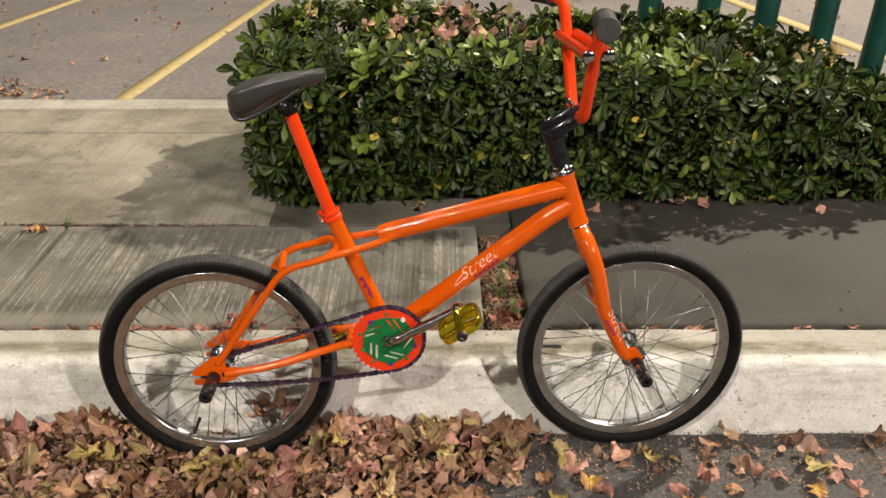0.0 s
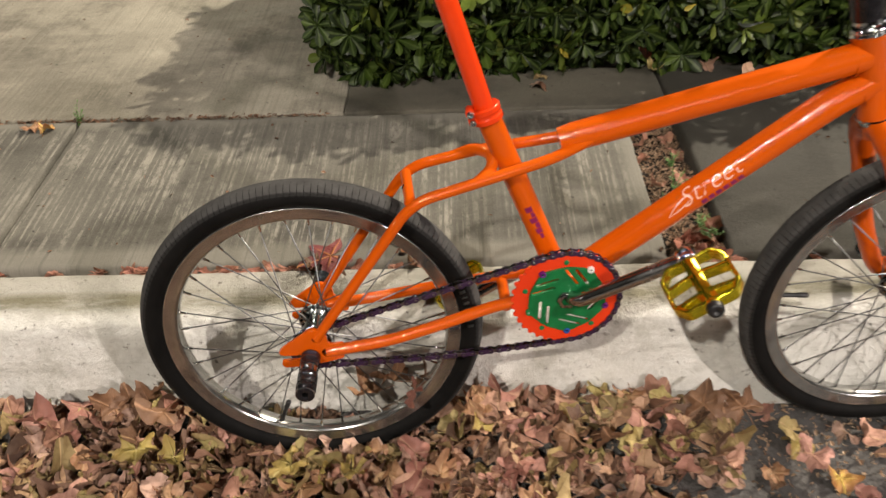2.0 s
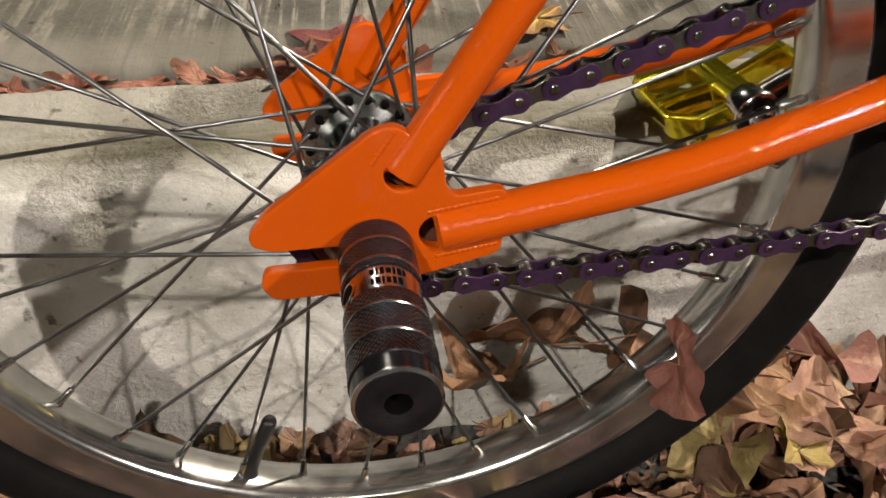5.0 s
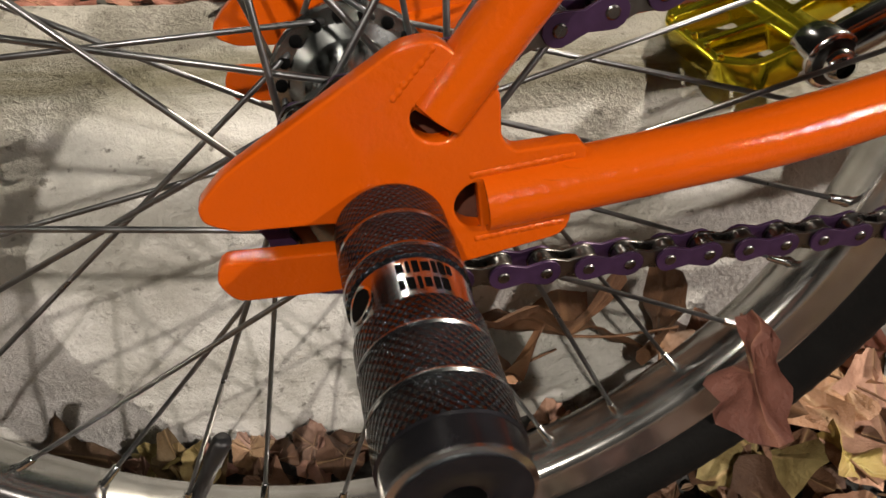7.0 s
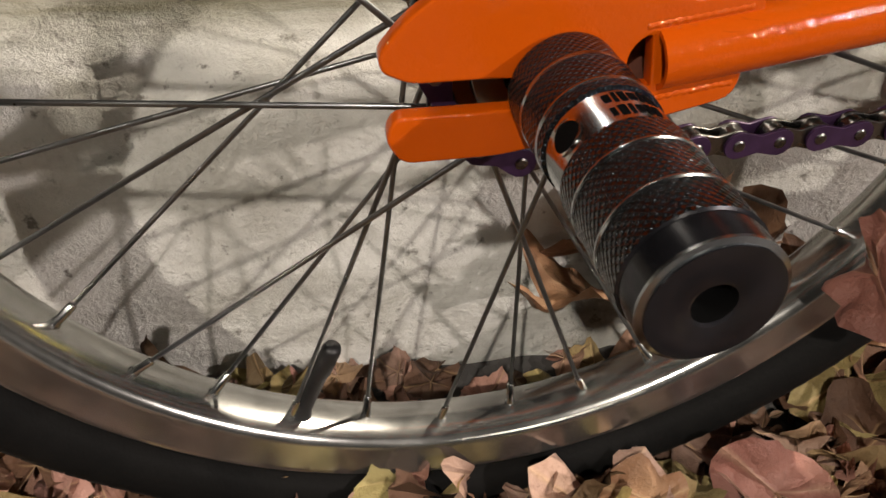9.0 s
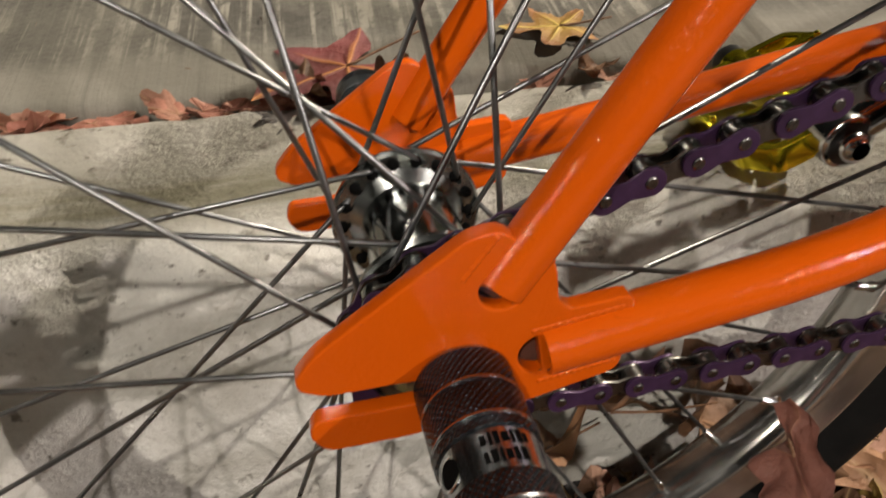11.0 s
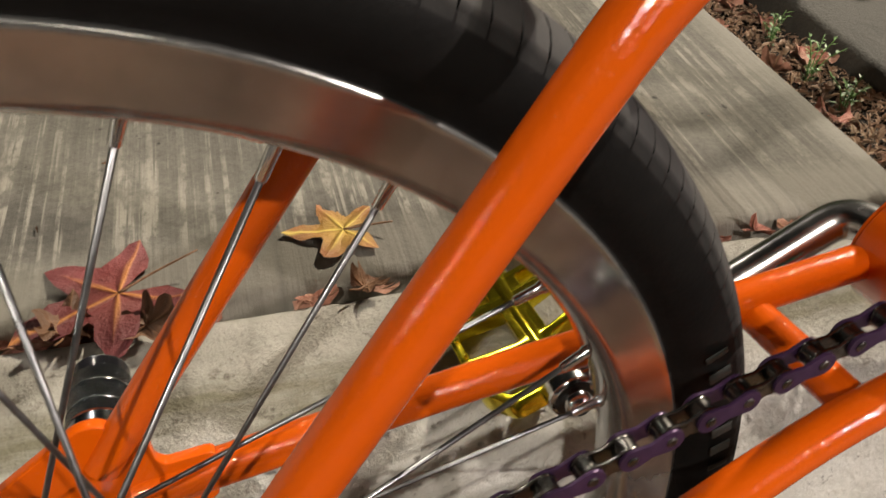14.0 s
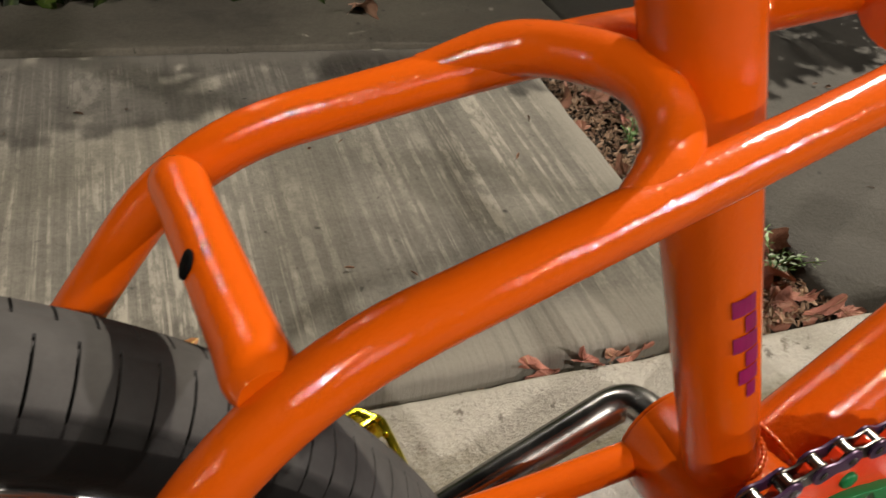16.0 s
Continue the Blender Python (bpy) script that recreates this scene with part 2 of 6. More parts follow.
def curb_material():
    m, t, b = material("painted_curb")
    cloud = noise_of(t, 3.0, 10, 0.65)
    conc = ramp(t, cloud, [(0.3, (0.27, 0.255, 0.210)), (0.7, (0.42, 0.400, 0.340))])
    paint = ramp(t, noise_of(t, 30, 6, 0.7), [(0.3, (0.69, 0.68, 0.63)), (0.7, (0.80, 0.79, 0.75))])
    geo = t.nodes.new("ShaderNodeTexCoord")
    sep = t.nodes.new("ShaderNodeSeparateXYZ")
    t.links.new(geo.outputs["Object"], sep.inputs["Vector"])
    # paint on the face and the shoulder, worn off the top
    mr = node(t, "ShaderNodeMapRange")
    mr.inputs["From Min"].default_value, mr.inputs["From Max"].default_value = 0.1745, 0.1655
    wav = node(t, "ShaderNodeMath")
    wav.operation = "MULTIPLY_ADD"
    wav.inputs[1].default_value, wav.inputs[2].default_value = 0.016, -0.008
    t.links.new(noise_of(t, 7, 8, 0.7), wav.inputs[0])
    add = t.nodes.new("ShaderNodeMath")
    t.links.new(sep.outputs["Z"], add.inputs[0])
    t.links.new(wav.outputs[0], add.inputs[1])
    t.links.new(add.outputs[0], mr.inputs["Value"])
    wear = mixed(t, 0.55, noise_of(t, 9, 9, 0.72), noise_of(t, 2.0, 4, 0.6))
    keep = mixed(t, 1.0, ramp(t, wear, [(0.34, grey(0.25)), (0.47, grey(1))]), mixed(t, mr.outputs["Result"], grey(0.22), grey(1.0)), "MULTIPLY")
    base = mixed(t, keep, conc, paint)
    moss = ramp(t, noise_of(t, 5, 8, 0.7), [(0.55, grey(0)), (0.70, grey(0.60))])
    base = mixed(t, moss, base, (0.28, 0.268, 0.205))
    grime = ramp(t, noise_of(t, 26, 9, 0.78), [(0.52, grey(0)), (0.70, grey(0.4))])
    base = mixed(t, grime, base, (0.33, 0.31, 0.26))
    streak = ramp(t, noise_of(t, 1.0, 7, 0.7, coords(t, (2.6, 26, 26))), [(0.54, grey(0)), (0.68, grey(0.45))])
    base = mixed(t, streak, base, (0.29, 0.275, 0.225))
    # olive algae in a broken band where water stands behind the shoulder
    band = None
    for lo, hi in ((0.116, 0.132), (0.164, 0.150)):
        side = node(t, "ShaderNodeMapRange")
        side.inputs["From Min"].default_value, side.inputs["From Max"].default_value = lo, hi
        t.links.new(sep.outputs["Y"], side.inputs["Value"])
        band = side.outputs["Result"] if band is None else mixed(t, 1.0, band, side.outputs["Result"], "MULTIPLY")
    algae = mixed(t, 1.0, band, ramp(t, noise_of(t, 1.0, 8, 0.7, coords(t, (5, 30, 30))), [(0.40, grey(0)), (0.58, grey(0.85))]), "MULTIPLY")
    base = mixed(t, algae, base, (0.165, 0.152, 0.090))
    crater = ramp(t, noise_of(t, 34, 6, 0.7), [(0.30, grey(0.9)), (0.37, grey(0))])
    base = mixed(t, crater, base, (0.17, 0.15, 0.115))
    pit = ramp(t, noise_of(t, 85, 5, 0.65), [(0.30, grey(1)), (0.38, grey(0))])
    base = mixed(t, mixed(t, 0.8, grey(0), pit), base, (0.10, 0.085, 0.065))
    t.links.new(base, b.inputs["Base Color"])
    t.links.new(ramp(t, cloud, [(0.3, grey(0.62)), (0.7, grey(0.85))]), b.inputs["Roughness"])
    h = mixed(t, 0.5, noise_of(t, 150, 6, 0.75), noise_of(t, 36, 7, 0.7))
    bump(t, b, h, 1.0, 0.0085)
    return m


CURB = curb_material()


def asphalt_material():
    m, t, b = material("asphalt")
    v = node(t, "ShaderNodeTexVoronoi", Scale=170.0)
    t.links.new(coords(t), v.inputs["Vector"])
    grit = ramp(t, v.outputs["Color"], [(0.2, grey(0.045)), (0.8, grey(0.13))])
    patch = ramp(t, noise_of(t, 0.9, 9, 0.65), [(0.3, (0.215, 0.195, 0.185)), (0.7, (0.400, 0.360, 0.340))])
    # the street side is coloured darker than the parking lot
    c2 = t.nodes.new("ShaderNodeTexCoord")
    s2 = t.nodes.new("ShaderNodeSeparateXYZ")
    t.links.new(c2.outputs["Object"], s2.inputs["Vector"])
    mr = node(t, "ShaderNodeMapRange")
    mr.inputs["From Min"].default_value, mr.inputs["From Max"].default_value = 0.1, 0.8
    t.links.new(s2.outputs["Y"], mr.inputs["Value"])
    patch = mixed(t, mr.outputs["Result"], mixed(t, 1.0, patch, (0.150, 0.144, 0.140), "MULTIPLY"), patch)
    base = mixed(t, 0.40, patch, grit)
    base = mixed(t, ramp(t, noise_of(t, 24, 8, 0.75), [(0.38, grey(0.5)), (0.62, grey(0))]), base, (0.05, 0.046, 0.044))
    t.links.new(base, b.inputs["Base Color"])
    b.inputs["Roughness"].default_value = 0.8
    bump(t, b, v.outputs["Distance"], 0.5, 0.003)
    return m


ASPHALT = asphalt_material()


def soil_material():
    m, t, b = material("soil")
    f = noise_of(t, 45, 9, 0.75)
    t.links.new(ramp(t, f, [(0.25, (0.015, 0.012, 0.009)), (0.55, (0.042, 0.033, 0.024)), (0.8, (0.10, 0.075, 0.05))]), b.inputs["Base Color"])
    b.inputs["Roughness"].default_value = 0.95
    bump(t, b, f, 1.0, 0.012)
    return m


SOIL = soil_material()


def line_paint():
    m, t, b = material("yellow_line_paint")
    f = noise_of(t, 22, 9, 0.75)
    col = ramp(t, f, [(0.30, (0.20, 0.17, 0.11)), (0.46, (0.44, 0.35, 0.16)), (0.8, (0.54, 0.43, 0.20))])
    t.links.new(col, b.inputs["Base Color"])
    b.inputs["Roughness"].default_value = 0.75
    bump(t, b, f, 0.4, 0.002)
    return m


LINE_YELLOW = line_paint()


def leaf_litter_material(name, stops, per_object=False, gloss=0.55):
    """Dry leaves: a tone for each leaf, blotches, and paler veins from the leaf's own map."""
    m, t, b = material(name)
    if per_object:
        src = t.nodes.new("ShaderNodeObjectInfo").outputs["Random"]
    else:
        src = t.nodes.new("ShaderNodeNewGeometry").outputs["Random Per Island"]
    base = ramp(t, src, stops)
    blot = ramp(t, noise_of(t, 55, 7, 0.7), [(0.42, grey(0)), (0.68, grey(0.75))])
    base = mixed(t, blot, base, mixed(t, 1.0, base, (0.45, 0.36, 0.30), "MULTIPLY"))
    a = t.nodes.new("ShaderNodeAttribute")
    a.attribute_name = "vein"
    base = mixed(t, mixed(t, 1.0, ramp(t, a.outputs["Fac"], [(0.55, grey(0)), (0.95, grey(1))]), grey(0.4), "MULTIPLY"), base, (0.62, 0.42, 0.22))
    t.links.new(base, b.inputs["Base Color"])
    b.inputs["Roughness"].default_value = gloss
    b.inputs["Specular IOR Level"].default_value = 0.35
    bump(t, b, mixed(t, 0.6, a.outputs["Fac"], noise_of(t, 110, 6, 0.7)), 0.9, 0.005)
    return m


LITTER = leaf_litter_material("leaf_litter", [
    (0.0, (0.23, 0.125, 0.080)), (0.12, (0.46, 0.235, 0.185)), (0.26, (0.46, 0.315, 0.190)), (0.40, (0.53, 0.285, 0.235)), (0.52, (0.48, 0.385, 0.160)),
    (0.64, (0.16, 0.085, 0.052)), (0.76, (0.53, 0.350, 0.275)), (0.88, (0.10, 0.055, 0.036)), (1.0, (0.45, 0.380, 0.150))])
WEDGED = leaf_litter_material("wedged_leaf", [
    (0.0, (0.30, 0.13, 0.085)), (0.25, (0.46, 0.20, 0.15)), (0.5, (0.36, 0.15, 0.10)), (0.75, (0.50, 0.27, 0.19)), (1.0, (0.22, 0.10, 0.06))])
DARK_LITTER = leaf_litter_material("dark_leaf_litter", [
    (0.0, (0.07, 0.04, 0.025)), (0.3, (0.16, 0.085, 0.05)), (0.6, (0.10, 0.055, 0.035)), (0.8, (0.26, 0.14, 0.085)), (1.0, (0.32, 0.18, 0.12))])
CRUMBS = leaf_litter_material("leaf_crumbs", [
    (0.0, (0.34, 0.22, 0.14)), (0.4, (0.46, 0.33, 0.22)), (0.7, (0.24, 0.14, 0.09)), (1.0, (0.48, 0.37, 0.26))])


def own_leaf(name, body, edge, vein):
    m, t, b = material(name)
    a = t.nodes.new("ShaderNodeAttribute")
    a.attribute_name = "reach"
    base = ramp(t, a.outputs["Fac"], [(0.1, body), (0.75, edge)])
    base = mixed(t, ramp(t, noise_of(t, 60, 7, 0.7), [(0.4, grey(0)), (0.7, grey(0.6))]), base, tuple(c * 0.55 for c in body))
    v = t.nodes.new("ShaderNodeAttribute")
    v.attribute_name = "vein"
    base = mixed(t, ramp(t, v.outputs["Fac"], [(0.45, grey(0)), (0.9, grey(0.9))]), base, vein)
    t.links.new(base, b.inputs["Base Color"])
    b.inputs["Roughness"].default_value = 0.5
    bump(t, b, mixed(t, 0.6, v.outputs["Fac"], noise_of(t, 110, 6, 0.7)), 0.9, 0.005)
    return m


LEAF_RED = own_leaf("leaf_red", (0.24, 0.050, 0.042), (0.15, 0.034, 0.038), (0.62, 0.26, 0.07))
LEAF_YELLOW = own_leaf("leaf_yellow", (0.52, 0.33, 0.06), (0.36, 0.15, 0.06), (0.85, 0.66, 0.16))
LEAF_TAN = own_leaf("leaf_tan", (0.375, 0.212, 0.106), (0.310, 0.155, 0.082), (0.441, 0.286, 0.155))
LEAF_PINK = own_leaf("leaf_pink", (0.344, 0.156, 0.117), (0.282, 0.117, 0.090), (0.407, 0.235, 0.164))
LEAF_OLIVE = own_leaf("leaf_olive", (0.392, 0.310, 0.082), (0.326, 0.220, 0.065), (0.457, 0.375, 0.155))
LEAF_DUSK = own_leaf("leaf_dusk", (0.27, 0.105, 0.075), (0.21, 0.080, 0.060), (0.34, 0.15, 0.10))
LEAF_BROWN = own_leaf("leaf_brown", (0.24, 0.125, 0.065), (0.15, 0.075, 0.04), (0.36, 0.20, 0.11))


def shrub_leaf_material():
    m, t, b = material("shrub_leaf")
    src = t.nodes.new("ShaderNodeNewGeometry").outputs["Random Per Island"]
    base = ramp(t, src, [(0.0, (0.005, 0.010, 0.002)), (0.35, (0.010, 0.020, 0.003)), (0.70, (0.021, 0.038, 0.006)), (0.92, (0.047, 0.076, 0.010)), (0.990, (0.100, 0.120, 0.020)), (1.0, (0.42, 0.32, 0.04))])
    v = t.nodes.new("ShaderNodeAttribute")
    v.attribute_name = "vein"
    base = mixed(t, ramp(t, v.outputs["Fac"], [(0.6, grey(0)), (0.95, grey(0.45))]), base, (0.10, 0.14, 0.04))
    t.links.new(base, b.inputs["Base Color"])
    t.links.new(ramp(t, noise_of(t, 30, 4), [(0.3, grey(0.33)), (0.7, grey(0.50))]), b.inputs["Roughness"])
    b.inputs["Specular IOR Level"].default_value = 0.17
    return m


SHRUB = shrub_leaf_material()
FRESH = simple("fresh_shrub_leaf", (0.135, 0.185, 0.030), 0.42, 0, 0.35, 40)
SHRUB_STEM = simple("shrub_stem", (0.07, 0.055, 0.03), 0.8, 0, 0.4, 60, bumpy=0.5)
WEED = simple("weed_green", (0.10, 0.20, 0.05), 0.5, 0, 0.4, 60)


# ---- builders ----
def mesh_from(name, verts, faces, smooth=True):
    me = bpy.data.meshes.new(name)
    me.from_pydata([tuple(v) for v in verts], [], faces)
    if smooth:
        me.polygons.foreach_set("use_smooth", [True] * len(me.polygons))
    me.update()
    return me


def part(name, me, mat, parent=None, label="", m=None):
    """Links a mesh as one object under a thing or a part."""
    if isinstance(me, bmesh.types.BMesh):
        bm, me = me, bpy.data.meshes.new(name)
        bm.to_mesh(me)
        bm.free()
        me.polygons.foreach_set("use_smooth", [True] * len(me.polygons))
    if mat is not None and not me.materials:
        for one in (mat if isinstance(mat, (list, tuple)) else [mat]):
            me.materials.append(one)
    ob = new(name, me)
    if parent is not None:
        ob.parent = parent
    if m is not None:
        ob.matrix_basis = m
    if label:
        ob["label"] = label
    return ob


def sharp(ob, degrees=35):
    ob.data.set_sharp_from_angle(angle=radians(degrees))
    return ob


def smooth_line(points, steps=8):
    """A rounded line through the points."""
    p = [Vector(q) for q in points]
    p = [2 * p[0] - p[1], *p, 2 * p[-1] - p[-2]]
    out = []
    for i in range(1, len(p) - 2):
        for k in range(steps):
            s = k / steps
            a, b, c, d = p[i - 1], p[i], p[i + 1], p[i + 2]
            out.append(0.5 * ((2 * b) + (c - a) * s + (2 * a - 5 * b + 4 * c - d) * s * s + (3 * b - a - 3 * c + d) * s ** 3))
    out.append(p[-2])
    return out


def bent(points, radius=0.02, steps=6):
    """Straight runs with rounded bends at the inner points."""
    p = [Vector(q) for q in points]
    out = [p[0]]
    for a, b, c in zip(p, p[1:], p[2:]):
        r = min(radius, (a - b).length * 0.45, (c - b).length * 0.45)
        s, e = b + (a - b).normalized() * r, b + (c - b).normalized() * r
        for k in range(steps + 1):
            u = k / steps
            out.append((1 - u) ** 2 * s + 2 * u * (1 - u) * b + u * u * e)
    out.append(p[-1])
    return out


def tube(line, radius, segs=20, hollow=0.0, caps=True, squash=None):
    """A swept tube; radius may be a number or one for each point. hollow: wall thickness with open ends."""
    line = [Vector(q) for q in line]
    n = len(line)
    radii = list(radius) if isinstance(radius, (list, tuple)) else [radius] * n
    if len(radii) != n:
        radii = [radii[0] + (radii[-1] - radii[0]) * i / (n - 1) for i in range(n)]
    verts, faces = [], []
    up = Vector((0, 0, 1))
    d0 = (line[1] - line[0]).normalized()
    if abs(d0.dot(up)) > 0.9:
        up = Vector((0, 1, 0))
    side = d0.cross(up).normalized()
    for i in range(n):
        d = (line[min(i + 1, n - 1)] - line[max(i - 1, 0)]).normalized()
        side = (side - d * side.dot(d)).normalized()
        other = d.cross(side)
        for k in range(segs):
            a = 2 * math.pi * k / segs
            q = (1, 1) if squash is None else squash
            verts.append(line[i] + radii[i] * (q[0] * math.cos(a) * side + q[1] * math.sin(a) * other))
    for i in range(n - 1):
        for k in range(segs):
            k2 = (k + 1) % segs
            faces.append((i * segs + k, i * segs + k2, (i + 1) * segs + k2, (i + 1) * segs + k))
    if hollow:
        inner, ifaces = tube(line, [r - hollow for r in radii], segs, 0, False, squash)
        off = len(verts)
        verts += inner
        faces += [tuple(v + off for v in reversed(f)) for f in ifaces]
        for k in range(segs):
            k2 = (k + 1) % segs
            faces.append((k2, k, off + k, off + k2))
            e = (n - 1) * segs
            faces.append((e + k, e + k2, off + e + k2, off + e + k))
    elif caps:
        faces.append(tuple(reversed(range(segs))))
        faces.append(tuple(range((n - 1) * segs, n * segs)))
    return verts, faces


def joined(*pieces):
    verts, faces = [], []
    for v, f in pieces:
        off = len(verts)
        verts += list(v)
        faces += [tuple(i + off for i in q) for q in f]
    return verts, faces


def lathe(profile, segs=32, axis="Y", closed=False):
    """Turns (radius, along) pairs round the axis."""
    verts, faces = [], []
    n = len(profile)
    for r, h in profile:
        for k in range(segs):
            a = 2 * math.pi * k / segs
            c, s = r * math.cos(a), r * math.sin(a)
            verts.append({"Y": (c, h, s), "Z": (c, s, h), "X": (h, c, s)}[axis])
    for i in range(n if closed else n - 1):
        j = (i + 1) % n
        for k in range(segs):
            k2 = (k + 1) % segs
            faces.append((i * segs + k, j * segs + k, j * segs + k2, i * segs + k2))
    return verts, faces


def moved(piece, m):
    return [m @ Vector(v) for v in piece[0]], piece[1]


def plate(name, outlines, thick, bevel=0.0006, res=2):
    """A flat plate in the x-z plane cut from outlines (the later ones are holes), centred on y = 0."""
    cu = bpy.data.curves.new(name, "CURVE")
    cu.dimensions, cu.fill_mode = "2D", "BOTH"
    cu.extrude, cu.bevel_depth, cu.bevel_resolution = thick / 2 - bevel, bevel, res
    for line in outlines:
        sp = cu.splines.new("POLY")
        sp.points.add(len(line) - 1)
        for q, (x, z) in zip(sp.points, line):
            q.co = (x, z, 0, 1)
        sp.use_cyclic_u = True
    ob = bpy.data.objects.new(name, cu)
    scene.collection.objects.link(ob)
    dg = bpy.context.evaluated_depsgraph_get()
    me = bpy.data.meshes.new_from_object(ob.evaluated_get(dg))
    bpy.data.objects.remove(ob)
    bpy.data.curves.remove(cu)
    me.transform(Matrix.Rotation(radians(90), 4, "X"))
    me.name = name
    return me


def ring_pts(r, n, cx=0.0, cz=0.0, start=0.0):
    return [(cx + r * math.cos(start + 2 * math.pi * k / n), cz + r * math.sin(start + 2 * math.pi * k / n)) for k in range(n)]


def soften(points, r=0.003, steps=3):
    """Rounds the corners of a closed outline."""
    out = []
    n = len(points)
    for i in range(n):
        a, b, c = Vector(points[i - 1]), Vector(points[i]), Vector(points[(i + 1) % n])
        k = min(r, (a - b).length * 0.4, (c - b).length * 0.4)
        s, e = b + (a - b).normalized() * k, b + (c - b).normalized() * k
        for j in range(steps + 1):
            u = j / steps
            q = (1 - u) ** 2 * s + 2 * u * (1 - u) * b + u * u * e
            out.append((q.x, q.y))
    return out


def slot(x0, z0, x1, z1, w, n=5):
    """The outline of a round-ended slot."""
    a, b = Vector((x0, z0)), Vector((x1, z1))
    base = math.atan2(z1 - z0, x1 - x0)
    out = []
    for c, s in ((b, base - math.pi / 2), (a, base + math.pi / 2)):
        for k in range(n + 1):
            t = s + math.pi * k / n
            out.append((c.x + w * math.cos(t), c.y + w * math.sin(t)))
    return out


def lettering(name, text, size, shear=0.0):
    """Built-in letters as a flat mesh in x-z, thickened slightly."""
    cu = bpy.data.curves.new(name, "FONT")
    cu.body, cu.size, cu.shear, cu.extrude = text, size, shear, 0.0002
    cu.offset = -size * 0.012
    cu.resolution_u = 3
    ob = bpy.data.objects.new(name, cu)
    scene.collection.objects.link(ob)
    dg = bpy.context.evaluated_depsgraph_get()
    me = bpy.data.meshes.new_from_object(ob.evaluated_get(dg))
    bpy.data.objects.remove(ob)
    bpy.data.curves.remove(cu)
    return me


def wrap_on_tube(me, start, along, facing, radius):
    """Lays a flat x-y mesh onto a tube: x runs along it, y round it from the facing side."""
    along = along.normalized()
    facing = (facing - along * facing.dot(along)).normalized()
    third = facing.cross(along)
    for v in me.vertices:
        a = v.co.y / radius
        r = radius + 0.0003 + v.co.z
        v.co = start + along * v.co.x + r * (math.cos(a) * facing + math.sin(a) * third)
    me.update()
    return me


# ---- the setting ----
def structure(name, me, mat, label, category):
    return tagged(part(name, me, mat), label, category, "", "structure")


def fbm(x, y, z=0.0, octaves=4):
    return noise.fractal(Vector((x, y, z)), 0.7, 2.1, octaves)


def slab(name, x0, x1, y0, y1, z_at, mat, label, thick=0.16, res=0.03, rough=0.0012, round_edge=0.006):
    """A concrete slab with worn, rounded edges and a slightly uneven top."""
    nx, ny = max(2, int((x1 - x0) / res)), max(2, int((y1 - y0) / res))
    xs = [x0, x0 + round_edge * 0.4, x0 + round_edge] + [x0 + round_edge + (x1 - x0 - 2 * round_edge) * i / nx for i in range(1, nx)] + [x1 - round_edge, x1 - round_edge * 0.4, x1]
    ys = [y0, y0 + round_edge * 0.4, y0 + round_edge] + [y0 + round_edge + (y1 - y0 - 2 * round_edge) * i / ny for i in range(1, ny)] + [y1 - round_edge, y1 - round_edge * 0.4, y1]
    verts, faces = [], []
    for j, y in enumerate(ys):
        for i, x in enumerate(xs):
            e = min(x - x0, x1 - x, y - y0, y1 - y)
            drop = 0.0 if e >= round_edge else round_edge * (1 - math.sqrt(max(0, 1 - (1 - e / round_edge) ** 2)))
            z = z_at(x, y) + rough * fbm(x * 9, y * 9) - drop * (0.8 + 0.5 * fbm(x * 25, y * 25, 3))
            wx = 0.002 * fbm(x * 18, y * 18, 7)
            verts.append((x + wx, y + wx, z))
    w = len(xs)
    for j in range(len(ys) - 1):
        for i in range(w - 1):
            faces.append((j * w + i, j * w + i + 1, (j + 1) * w + i + 1, (j + 1) * w + i))
    border = [i for i in range(w)] + [j * w + w - 1 for j in range(1, len(ys))] + [(len(ys) - 1) * w + i for i in range(w - 2, -1, -1)] + [j * w for j in range(len(ys) - 2, 0, -1)]
    off = len(verts)
    for b in border:
        verts.append((verts[b][0], verts[b][1], verts[b][2] - thick))
    n = len(border)
    for k in range(n):
        faces.append((border[k], off + k, off + (k + 1) % n, border[(k + 1) % n]))
    ob = structure(name, mesh_from(name, verts, faces), mat, label, "pavement")
    return ob


def walk_z(x, y):
    return 0.187 + 0.062 * (y - 0.21) if y < 0.684 else 0.216 + 0.018 * (y - 0.684)


# asphalt street and parking lot: one sheet
def ground_sheet():
    verts, faces = [], []
    xs = [-60, -20, -8, -4] + [-2 + 0.04 * i for i in range(126)] + [4, 8, 20, 60]
    ys = [-60, -20, -8, -3] + [-1.2 + 0.04 * i for i in range(35)] + [0.6, 2, 4, 8, 20, 60]
    for y in ys:
        for x in xs:
            near = abs(x - 0.5) < 2.6 and -1.3 < y < 0.3
            verts.append((x, y, 0.0030 * fbm(x * 4, y * 4) - 0.002 if near else -0.002))
    w = len(xs)
    for j in range(len(ys) - 1):
        for i in range(w - 1):
            faces.append((j * w + i, j * w + i + 1, (j + 1) * w + i + 1, (j + 1) * w + i))
    return verts, faces


structure("ground", mesh_from("ground", *ground_sheet()), ASPHALT, "dark grey asphalt street and parking lot", "ground")


